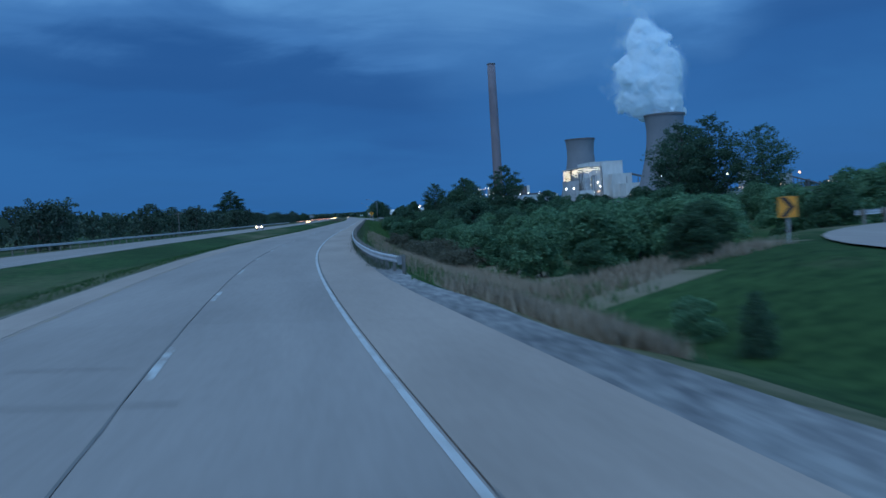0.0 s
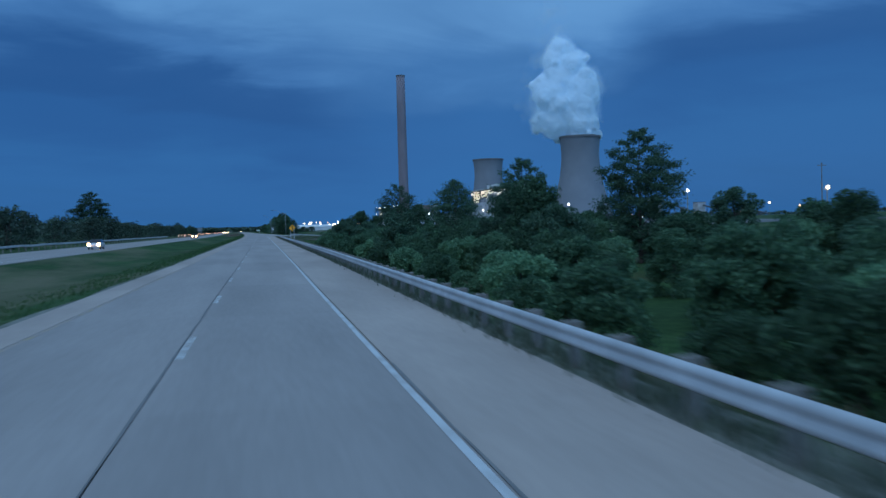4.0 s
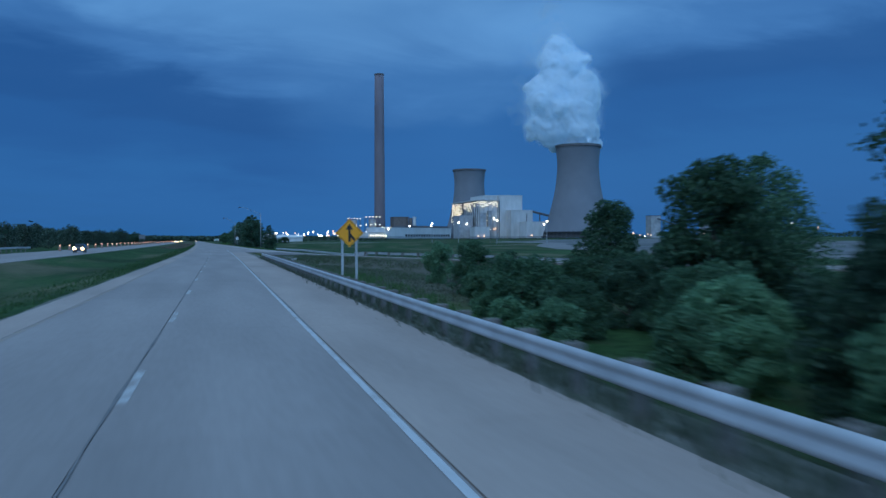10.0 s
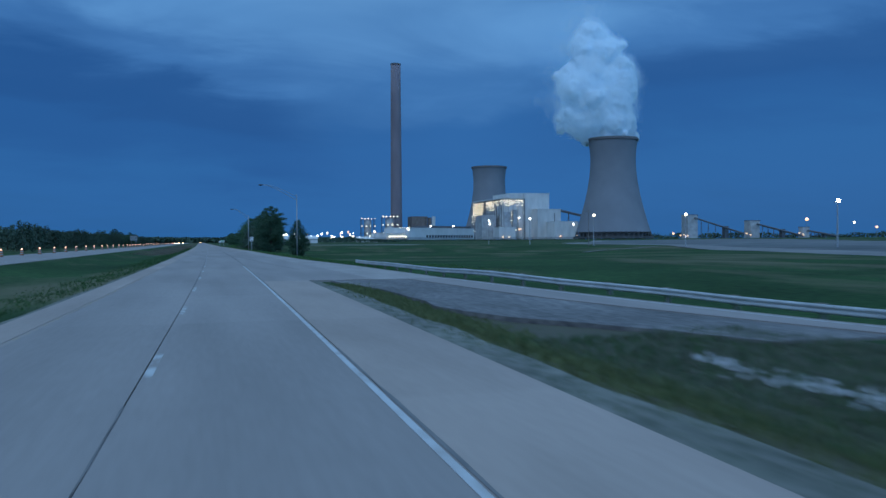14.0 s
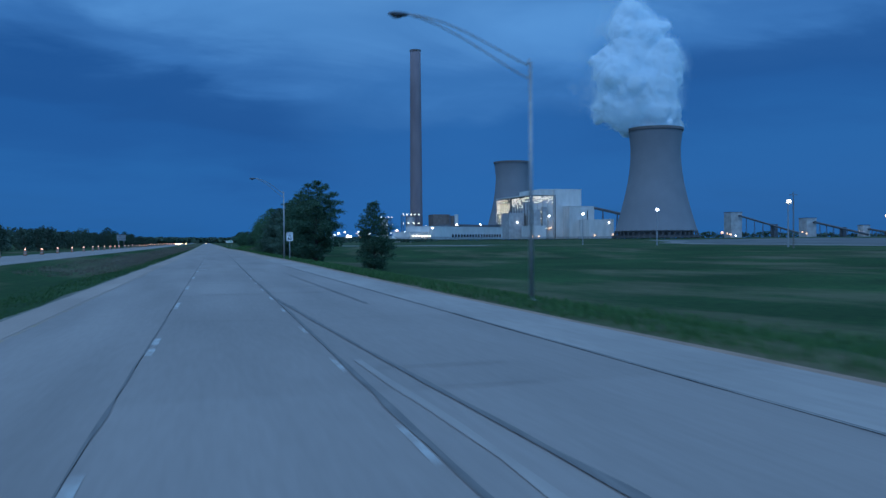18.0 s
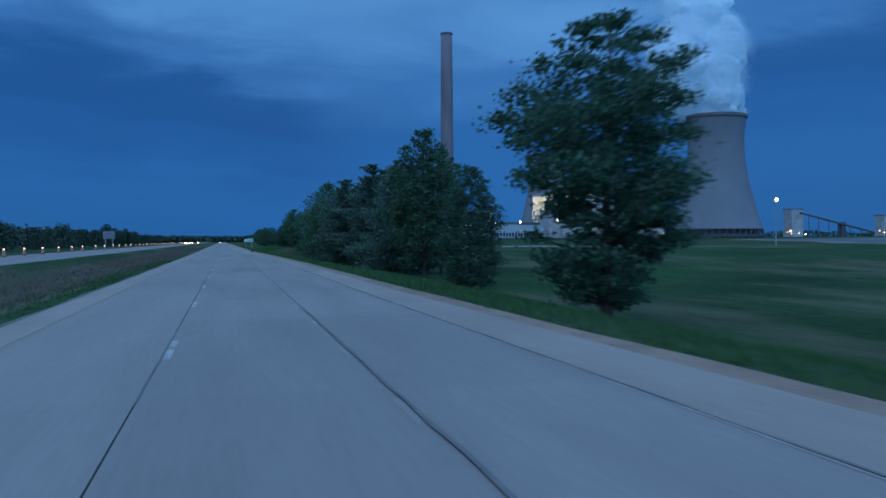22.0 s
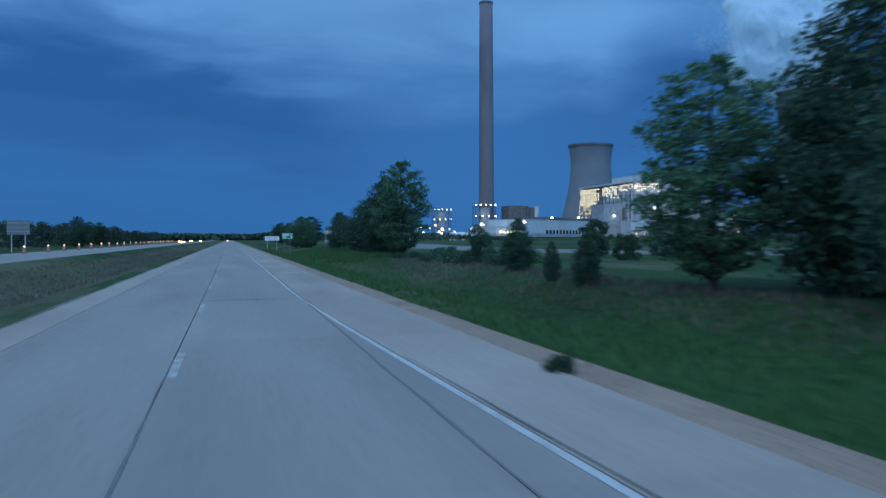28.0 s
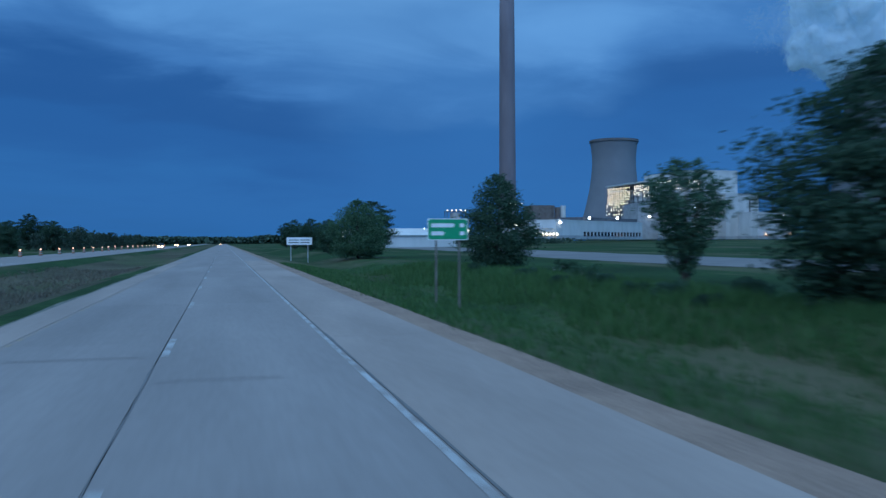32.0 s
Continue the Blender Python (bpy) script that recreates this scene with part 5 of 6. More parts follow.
# ---- drums with lamps along the other carriageway ----
def drum_proto():
    root = thing("traffic_drum", 0, 0, 0, "orange and white traffic drum with a lit amber lamp", "traffic drum", "drums along the far carriageway")
    for k in range(5):
        bm = bmesh.new()
        r = 0.29 - 0.012 * k
        rod(bm, (0, 0, 0.06 + 0.18 * k), (0, 0, 0.06 + 0.18 * (k + 1)), r, r - 0.008, 14)
        part("band", bm, ORANGE if k % 2 == 0 else GRIMY_WHITE, root, "grimy white reflective band" if k % 2 else "", smooth=False)
    bm = bmesh.new()
    rod(bm, (0, 0, 0), (0, 0, 0.06), 0.38, 0.36, 14)
    part("base_ring", bm, RUBBER, root)
    bm = bmesh.new()
    rod(bm, (0, -0.05, 1.08), (0, 0.05, 1.08), 0.11, 0.11, 12)
    ball(bm, (0, 0, 1.08), 0.12)
    part("lamp", bm, DRUM_LAMP, root, "lit amber warning lamp")
    return root


drum = drum_proto()
drum.matrix_world = pose(road_x(455) - 31.6, 455, 0.14)
y = 466.0
while y < 1360:
    copy_thing(drum, pose(road_x(y) - 31.6 + 0.3 * rng.random(), y, 0.14))
    y += 13.5 + 5.0 * rng.random()


# ---- vehicles waiting or far off with their lamps lit ----
def car(x, y, z, turn, paint, label, lit=True, tall=0.0, lamp=0.27):
    root = thing("car", x, y, z, label, "car", "vehicles on the highway", turn=turn)
    bm = bmesh.new()
    side = [(-2.25, 0.35), (-2.3, 0.62), (-2.2, 0.86), (-1.1, 0.98), (2.2, 0.98 + tall * 0.2), (2.3, 0.6), (2.25, 0.35)]
    for w in (-0.9, 0.9):
        bm.faces.new([bm.verts.new((w, yy, zz)) for yy, zz in side])
    bm.verts.ensure_lookup_table()
    n = len(side)
    for i in range(n):
        bm.faces.new((bm.verts[i], bm.verts[(i + 1) % n], bm.verts[n + (i + 1) % n], bm.verts[n + i]))
    bmesh.ops.recalc_face_normals(bm, faces=bm.faces)
    bmesh.ops.bevel(bm, geom=list(bm.edges), offset=0.06, segments=2, affect="EDGES")
    part("body", bm, paint, root)
    bm = bmesh.new()
    cab = [(-1.2, 0.96), (-0.45, 1.5 + tall), (1.3, 1.52 + tall), (2.05, 0.99)]
    for w, k in ((-0.82, 0.12), (0.82, -0.12)):
        bm.faces.new([bm.verts.new((w + (k if zz > 1.2 else 0), yy, zz)) for yy, zz in cab])
    bm.verts.ensure_lookup_table()
    for i in range(4):
        bm.faces.new((bm.verts[i], bm.verts[(i + 1) % 4], bm.verts[4 + (i + 1) % 4], bm.verts[4 + i]))
    bmesh.ops.recalc_face_normals(bm, faces=bm.faces)
    part("cabin", bm, CAR_GLASS, root, "dark glazed cabin")
    for sx in (-0.8, 0.8):
        for yy in (-1.45, 1.4):
            bm = bmesh.new()
            rod(bm, (sx - 0.1, yy, 0.33), (sx + 0.1, yy, 0.33), 0.33, 0.33, 16)
            wheel = part("wheel", bm, RUBBER, root)
            bm = bmesh.new()
            rod(bm, (sx - 0.11, yy, 0.33), (sx + 0.11, yy, 0.33), 0.19, 0.19, 12)
            part("rim", bm, STEEL, wheel)
    for sx in (-0.66, 0.66):
        bm = bmesh.new()
        ball(bm, (sx, -2.20, 0.72), lamp, 2)
        part("headlight", bm, HEADLIGHT if lit else SIGN_WHITE, root, "bright lit headlight")
        bm = bmesh.new()
        box(bm, sx - 0.14, sx + 0.14, 2.27, 2.34, 0.72, 0.86, bevel=0.01)
        part("tail_light", bm, TAIL, root, "red tail light")
    return root


car(road_x(425) - 23.6, 425, 0.14, 0, CAR_DARK, "dark car with lit headlights on the far carriageway")
car(road_x(240) - 24.3, 240, 0.14, 0, CAR_PALE, "pale car with lit headlights on the far carriageway")
car(road_x(1210) - 24.0, 1210, 0.14, 0, CAR_PALE, "distant pale car with lit headlights", tall=0.5, lamp=0.36)
car(road_x(1400) - 28.0, 1400, 0.14, 0, CAR_DARK, "distant dark car with lit headlights", tall=0.5, lamp=0.36)
car(road_x(1480) - 24.0, 1480, 0.14, 0, CAR_DARK, "distant dark car with lit headlights", lamp=0.36)
for yy, oo, tt in ((1262, -27.8, 0.4),):
    car(road_x(yy) + oo, yy, 0.14, 0, CAR_DARK, "distant dark car with lit headlights", tall=tt, lamp=0.36)
car(-3.2, 1750, 0.0, 0, CAR_DARK, "distant dark car driving ahead with red tail lights")


# ---- the power station ----
PLANT = 5.0


def light_set(root, points, r, mat, name="lamp"):
    """One small glowing lamp a point, all on one shared mesh."""
    me = None
    for p in points:
        if me is None:
            bm = bmesh.new()
            ball(bm, (0, 0, 0), r)
            ob = part(name, bm, mat, root)
            me = ob.data
        else:
            ob = new(name, me)
            ob.parent = root
        ob.location = p


def ring_mesh(profile, sides):
    verts, faces = [], []
    for r, z in profile:
        for k in range(sides):
            a = 2 * math.pi * k / sides
            verts.append((r * math.cos(a), r * math.sin(a), z))
    for j in range(len(profile) - 1):
        for k in range(sides):
            q = (k + 1) % sides
            faces.append((j * sides + k, j * sides + q, (j + 1) * sides + q, (j + 1) * sides + k))
    return verts, faces


def cooling_tower(x, y, top, label):
    root = thing("cooling_tower", x, y, PLANT, label, "cooling tower", "cooling towers")
    h = top - PLANT
    throat, waist, foot, mouth = 0.80, 33.8, 53.5, 37.0
    prof = []
    for k in range(33):
        t = 0.06 + 0.94 * k / 32
        if t < throat:
            r = waist * math.sqrt(1 + ((throat - t) / 0.62) ** 2 * ((foot / waist) ** 2 - 1) * 0.80)
        else:
            r = waist + (mouth - waist) * ((t - throat) / (1 - throat)) ** 1.6
        prof.append((r, h * t))
    inner = [(r - 0.9, z) for r, z in reversed(prof)]
    v, f = ring_mesh(prof + inner, 72)
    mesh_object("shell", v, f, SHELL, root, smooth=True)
    v, f = ring_mesh([(mouth + 0.1, h - 3.4), (mouth + 0.9, h - 3.2), (mouth + 0.9, h + 0.4), (mouth - 0.7, h + 0.4)], 72)
    mesh_object("rim", v, f, RIM, root, "darker stiffening rim", smooth=False)
    bm = bmesh.new()
    low = prof[0][0]
    for k in range(44):
        a0, a1 = 2 * math.pi * k / 44, 2 * math.pi * (k + 1) / 44
        p0, p1 = (low + 2.2, 0.0), (low - 0.3, h * 0.065)
        for s, e in ((a0, a1), (a1, a0)):
            rod(bm, (p0[0] * math.cos(s), p0[0] * math.sin(s), p0[1] - 1), (p1[0] * math.cos(e), p1[0] * math.sin(e), p1[1]), 0.55, 0.55, 5)
    part("strut_ring", bm, STRUT, root, "dark crossed concrete legs")
    v, f = ring_mesh([(low + 4.5, -0.5), (low + 4.5, 2.2), (low + 3.6, 2.2), (low + 3.6, -0.5)], 60)
    mesh_object("basin_wall", v, f, STRUT, root)
    v, f = ring_mesh([(low - 6, -0.5), (low - 6, h * 0.075)], 48)
    mesh_object("fill_pack", v, f, STRUT, root, "dark packing behind the legs")
    return root


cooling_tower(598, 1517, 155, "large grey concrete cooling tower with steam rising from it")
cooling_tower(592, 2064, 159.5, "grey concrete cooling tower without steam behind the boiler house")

stack = thing("chimney", 331.6, 1821, PLANT, "very tall slender grey-brown concrete chimney", "chimney")
v, f = ring_mesh([(10.5, -1), (10.1, 60), (9.6, 150), (9.1, 250), (8.7, 311), (7.4, 311), (7.4, 300)], 40)
mesh_object("shaft", v, f, STACK, stack, smooth=True)
v, f = ring_mesh([(8.75, 309), (9.3, 309), (9.3, 311.4), (7.6, 311.4)], 40)
mesh_object("cap_ring", v, f, RIM, stack, "darker cap ring")


def block(root, name, x0, x1, y0, y1, z1, mat, ribs=0.0, label=""):
    """A clad hall: walls with a slight overhanging parapet on top."""
    bm = bmesh.new()
    box(bm, x0, x1, y0, y1, -1, z1 - 0.8, bevel=0.12)
    ob = part(name, bm, mat, root, label)
    bm = bmesh.new()
    box(bm, x0 - 0.25, x1 + 0.25, y0 - 0.25, y1 + 0.25, z1 - 0.8, z1)
    part("parapet", bm, mat, ob)
    if ribs:
        bm = bmesh.new()
        box(bm, x0 - 0.12, x1 + 0.12, y0 - 0.12, y1 + 0.12, -0.5, 2.6)
        part("plinth", bm, CLAD_GREY, ob)
    return ob


boiler = thing("boiler_house", 512, 1728, PLANT, "pale clad boiler house with open steel floors full of lamps", "power station")
# the tall hall, the lower annexes, and the open steel side that runs back from it
block(boiler, "main_hall", 25, 73, 0, 96, 79.5, CLAD, 12)
bm = bmesh.new()
box(bm, 1, 24.9, 4, 92, 71.2, 79.3, bevel=0.12)
part("roof_house", bm, CLAD, boiler)
block(boiler, "annex", 40, 83, -26, -2, 51, CLAD, 10)
block(boiler, "annex", 56, 99, -62, -27, 29, CLAD, 10)
block(boiler, "annex", -44, -18, 22, 60, 42, CLAD_GREY, 12, "grey annex wall")
block(boiler, "annex", -32, -2, -30, -2, 20, CLAD, 8)
block(boiler, "stair_tower", 3, 10, -6, 0.5, 50, CLAD_GREY, 6)
block(boiler, "front_bay", -12, 0, -4, 2.2, 46, CLAD_GREY, 6, "grey clad bay on the front")
FLOORS = (0, 12, 24, 36, 46, 53, 60, 67)
for zz in FLOORS[1:]:
    bm = bmesh.new()
    box(bm, -13, 24.8, 9.2, 168, zz - 0.4, zz)
    part("floor_deck", bm, DARK_STEEL, boiler)
for yy in range(10, 170, 12):
    for xx in (-12.6, -1.0):
        bm = bmesh.new()
        rod(bm, (xx, yy, -1), (xx, yy, 69), 0.5, 0.5, 4)
        part("column", bm, DARK_STEEL, boiler)
for xx in range(-12, 25, 9):
    bm = bmesh.new()
    rod(bm, (xx, 1.6, -1), (xx, 1.6, 70), 0.5, 0.5, 4)
    part("column", bm, CLAD_GREY, boiler)
block(boiler, "side_casing", -12.2, -6.1, 9.3, 92, 66, CLAD, 12, "pale ribbed casing of the long side")
block(boiler, "boiler_casing", -6, 22, 14, 92, 66, CLAD_GREY, 12, "grey boiler casing inside the frame")
for yy in range(10, 150, 24):
    for zz, z2 in ((0, 24), (24, 46), (46, 67)):
        bm = bmesh.new()
        rod(bm, (-12.8, yy, zz), (-12.8, yy + 12, z2), 0.25, 0.25, 4)
        part("brace", bm, DARK_STEEL, boiler)
block(boiler, "front_casing", -12.4, 24.6, 2.3, 9, 68.4, CLAD, 6, "pale ribbed casing of the front")
block(boiler, "boiler_casing", -9, 20, 97, 166, 62, CLAD_GREY, 12, "grey boiler casing inside the frame")
bm = bmesh.new()
box(bm, -14, 24.8, 0.5, 170, 69, 71)
part("roof_deck", bm, CLAD, boiler)
pts = []
g = random.Random(3)
for yy in range(4, 168, 5):
    top_row, rows = 66.5 - 1.5 * g.random(), (8 if yy > 104 else 3 + int(4 * g.random()) if yy > 40 else 1 + int(3 * g.random()))
    for k in range(rows):
        if g.random() < (0.92 if yy > 104 else 0.75) and not 92 < yy < 104:
            pts.append((-13.4, yy + 0.8 * g.random(), top_row - 2.9 * k))
for xx in range(-11, 25, 3):
    for zz in (66, 63.2, 60.4, 57.6):
        if g.random() < (0.9 if zz > 62 else 0.5):
            pts.append((xx + 0.6 * g.random(), 0.6, zz + 0.4 * g.random()))
for zz in (44, 40, 36, 31, 26, 20, 13):
    for yy in list(range(118, 168, 7)):
        if g.random() < 0.6 * (zz > 30) + 0.15:
            pts.append((-13.4, yy + 2 * g.random(), zz + 3 * g.random()))
    for xx in (-10, -4, 1):
        if g.random() < 0.55:
            pts.append((xx + 3 * g.random(), 0.6 if zz > 34 else -30.9 if zz < 20 else 0.6, zz + 2 * g.random()))
light_set(boiler, pts, 0.54, WARM)
light_set(boiler, [(-30, 21, 26), (16, -0.8, 36), (90, -62.8, 24)], 1.3, WHITE_LAMP, "floodlight")
light_set(boiler, [(16, -0.9, 16), (-25, -31, 3), (-14, -31, 3), (66, -63, 4), (97, -63, 5), (99.8, -50, 14), (19, -0.9, 17)], 1.2, AMBER, "amber_lamp")
bm = bmesh.new()
box(bm, 26.0, 27.2, -0.9, -0.3, 0, 70)
part("downpipe", bm, DARK_STEEL, boiler)
bm = bmesh.new()
box(bm, 70.5, 71.5, -26.9, -26.3, 0, 44)
part("downpipe", bm, DARK_STEEL, boiler)
bm = bmesh.new()
rod(bm, (83, -20, 49), (110, -88, 34), 2.2, 2.2, 6)
part("conveyor_gallery", bm, DARK_STEEL, boiler, "dark sloping conveyor gallery")
for s in (0.3, 0.7):
    bm = bmesh.new()
    p = Vector((83, -20, 49)).lerp(Vector((110, -88, 34)), s)
    rod(bm, (p.x - 3, p.y, -1), p, 0.6, 0.6, 5)
    rod(bm, (p.x + 3, p.y, -1), p, 0.6, 0.6, 5)
    part("trestle", bm, DARK_STEEL, boiler)

hall = thing("turbine_hall", 281, 1546, PLANT, "long low pale turbine hall with a dark roof band", "power station", turn=37.6)
block(hall, "hall", 0, 178, 0, 40, 16.5, CLAD, 14)
block(hall, "roof_monitor", 60, 178, 6, 34, 20, ROOF)
block(hall, "low_wing", -40, 44, 2, 30, 9, CLAD, 12)
for k in range(18):
    bm = bmesh.new()
    box(bm, 50 + 7 * k, 54 + 7 * k, -0.35, -0.1, 2, 6)
    part("window", bm, CAR_GLASS, hall)
light_set(hall, [(-36 + 6 * k, -0.9, 3.5) for k in range(7)], 1.0, WARM)
light_set(hall, [(60, -0.9, 19), (118, -0.9, 20), (6, -0.9, 14)], 1.2, WHITE_LAMP, "floodlight")

silos = thing("bunker_block", 352, 1790, PLANT, "brown bunker block with pale silos beside it", "power station")
block(silos, "bunker", 0, 24, 0, 30, 40, CLAD_BROWN, 8)
for k in range(3):
    bm = bmesh.new()
    rod(bm, (27 + 7 * k, 6, -1), (27 + 7 * k, 6, 40 - 2 * (k % 2)), 3.2, 3.2, 14)
    part("silo", bm, CLAD if k == 2 else CLAD_BROWN, silos)
light_set(silos, [(20, -0.9, 20), (34, 2, 14)], 1.0, WHITE_LAMP, "floodlight")


def lit_frame(x, y, w, h, label):
    """An open steel tower with rows of lamps at its platforms."""
    root = thing("scrubber_tower", x, y, PLANT, label, "steel tower", "lit steel towers")
    bm = bmesh.new()
    for xx in (-w, 0, w):
        for yy in (0, w):
            rod(bm, (xx, yy, -1), (xx, yy, h), 0.5, 0.5, 4)
    for zz in (h * 0.33, h * 0.66, h):
        box(bm, -w - 1, w + 1, -1, w + 1, zz - 0.5, zz)
    part("frame", bm, DARK_STEEL, root)
    bm = bmesh.new()
    rod(bm, (0, w / 2, 0), (0, w / 2, h * 0.95), w * 0.55, w * 0.55, 14)
    part("vessel", bm, CLAD_GREY, root)
    light_set(root, [(-w + 2 * w * k / 4, -1.2, h + 1) for k in range(5)] + [(-w + 2 * w * k / 3, -1.2, h * 0.66) for k in range(4)] + [(w * (0.8 - k), -1.2, h * 0.3) for k in range(2)], 0.85, WARM)
    return root


lit_frame(313, 1985, 13, 40, "open steel tower strung with warm lamps")
lit_frame(294, 1704, 12, 36, "open steel tower strung with warm lamps beside the chimney")
lit_frame(322, 1720, 8, 18, "low steel platform strung with warm lamps")

# low sheds and yard lamps to the north of the chimney
shed = thing("storage_shed", 98, 1290, land(98, 1290), "long low pale storage shed with a pitched roof", "shed")
bm = bmesh.new()
box(bm, -22, 22, 0, 16, -0.5, 5)
part("wall", bm, CLAD, shed)
bm = bmesh.new()
vs = [bm.verts.new(p) for p in ((-23, -1, 5), (23, -1, 5), (23, 8, 8), (-23, 8, 8), (23, 17, 5), (-23, 17, 5))]
for q in ((0, 1, 2, 3), (3, 2, 4, 5), (1, 4, 2), (0, 3, 5), (0, 5, 4, 1)):
    bm.faces.new([vs[i] for i in q])
part("roof", bm, CLAD, shed)
copy_thing(shed, pose(74, 1204, land(74, 1204), 0, 0, 6))
copy_thing(shed, pose(232, 1540, land(232, 1540), 0, 0, -4))

# conveyors and transfer towers by the coal yard
for x, y, w, h in ((806, 1458, 16, 25), (827, 1658, 20, 40), (896, 1455, 11, 15)):
    tt = thing("transfer_tower", x, y, PLANT, "pale clad transfer tower with a sloping conveyor", "power station", "transfer towers")
    block(tt, "tower", -w / 2, w / 2, 0, w, h, CLAD_GREY, 5)
    bm = bmesh.new()
    box(bm, -w / 2 - 0.3, w / 2 + 0.3, -0.3, w + 0.3, h, h + 1)
    part("roof", bm, ROOF, tt)
    bm = bmesh.new()
    head, foot = Vector((w * 0.2, -0.5, h - 5)), Vector((w * 0.2, -4 * h, 1.5))
    rod(bm, head, foot, 1.5, 1.5, 6)
    for k in range(6):
        p = head.lerp(foot, 0.12 + 0.13 * k)
        rod(bm, (p.x - 1.5, p.y, -1), p, 0.35, 0.35, 4)
        rod(bm, (p.x + 1.5, p.y, -1), p, 0.35, 0.35, 4)
    part("conveyor", bm, DARK_STEEL, tt)
    bm = bmesh.new()
    p = head.lerp(foot, 0.5)
    box(bm, p.x + 2.2, p.x + 2.2 + w * 0.35, p.y - w * 0.2, p.y + w * 0.2, -1, p.z + 1)
    part("hopper", bm, DARK_STEEL, tt, "dark steel hopper below the conveyor")
    light_set(tt, [(-w / 2 - 1, -0.8, 4), (-w / 2 - 8, -0.8, 6)], 1.1, AMBER, "amber_lamp")


def flood_pole(x, y, top, mat, size, label):
    g = land(x, y)
    root = thing("floodlight_pole", x, y, g, label, "floodlight", "yard floodlights")
    bm = bmesh.new()
    rod(bm, (0, 0, -0.3), (0, 0, top - g), 0.22, 0.12, 8)
    part("pole", bm, POLE_STEEL, root)
    bm = bmesh.new()
    box(bm, -0.9, 0.9, -0.1, 0.1, top - g - 0.1, top - g + 0.1)
    part("crossarm", bm, POLE_STEEL, root)
    bm = bmesh.new()
    ball(bm, (0, -0.3, top - g + 0.35), size * 0.9, 3)
    part("lamp", bm, mat, root, "bright lit lamp")
    return root


for x, y, t, m, s in ((140, 726, 11.6, WHITE_LAMP, 0.5), (140, 662, 11.3, WARM, 0.55), (140, 782, 12.0, WHITE_LAMP, 0.5), (139.7, 599, 9.6, WARM, 0.5), (671, 1184, 24.7, AMBER, 2.0), (136, 531, 10.6, WHITE_LAMP, 0.5), (799, 1251, 22.5, WARM, 1.7), (126, 341, 10.5, WHITE_LAMP, 0.45), (124, 275, 8.2, WARM, 0.5), (140.5, 472, 10, WHITE_LAMP, 0.45), (925, 1346, 18.5, AMBER, 1.9), (677, 1478, 10.7, AMBER, 1.7), (690, 1479, 8, AMBER, 1.0), (697, 1476, 6.5, WHITE_LAMP, 0.9)):
    flood_pole(x, y, t, m, s, "tall yard lamp post with a bright lit lamp")
for x, y, t in ((132, 650, 13.2), (123, 275.5, 14.4), (-53, 237, 6.5), (138, 475, 17.5)):
    g0 = land(x, y)
    up_ = thing("utility_pole", x, y, g0, "slender utility pole with a short crossarm", "utility pole", "utility poles")
    bm = bmesh.new()
    rod(bm, (0, 0, -0.5), (0, 0, t - g0), 0.16, 0.10, 8)
    part("pole", bm, TIMBER, up_)
    bm = bmesh.new()
    box(bm, -1.1, 1.1, -0.06, 0.06, t - g0 - 0.7, t - g0 - 0.55)
    part("crossarm", bm, TIMBER, up_)
yard_lamps = random.Random(9)
for k in range(44):
    x, y = 110 + 200 * yard_lamps.random(), 1480 + 420 * yard_lamps.random()
    flood_pole(x, y, 8 + 8 * yard_lamps.random(), yard_lamps.choice((WHITE_LAMP, WARM, AMBER, WARM)), 0.8 + 0.6 * yard_lamps.random(), "small lit yard lamp by the power station")


# ---- steam ----
puff = np.random.default_rng(5)
LEFT, DEEP, HIGH = np.array((-0.963, 0.269, 0.0)), np.array((0.269, 0.963, 0.0)), np.array((0.0, 0.0, 1.0))
# the great billows: drift to one side, depth, height over the rim, radius
GREAT = [(0, 0, -2, 32), (-8, 0, 18, 34), (40, 6, 20, 25), (64, 8, 30, 22), (36, 8, 32, 38), (60, 10, 34, 28), (10, 0, 52, 46), (46, 8, 72, 44), (-4, 4, 84, 42), (28, 8, 108, 38), (62, 12, 96, 24), (12, 6, 130, 32), (42, 10, 140, 26), (-14, 4, 108, 24), (30, 8, 162, 24)]
# drifting rags and the fading top: fine mist alone
RAGS = [(88, 20, 62, 18), (100, 22, 44, 15), (112, 24, 58, 13), (88, 18, 106, 18), (56, 14, 176, 26), (34, 10, 198, 28), (72, 14, 144, 20), (44, 12, 224, 28)]
centres, sizes = [], []
for s, d, h, r in GREAT:
    c = LEFT * s + DEEP * d + HIGH * h
    centres.append(tuple(c))
    sizes.append(float(r))
    if h > 10:
        for k in range(5):                # smaller curls swelling out of each billow
            q = puff.normal(size=3)
            q /= np.linalg.norm(q)
            small_r = r * (0.24 + 0.2 * puff.random())
            centres.append(tuple(c + q * (r - 0.5 * small_r)))
            sizes.append(small_r)
centres, sizes = np.array(centres), np.array(sizes)
plume = thing("steam_plume", 598, 1517, 154, "soft billowing white steam plume leaning away from the tower", "steam")
billow, curl = bpy.data.textures.new("billow", "CLOUDS"), bpy.data.textures.new("curl", "CLOUDS")
billow.noise_scale, billow.noise_depth = 26, 2
curl.noise_scale, curl.noise_depth = 9, 3

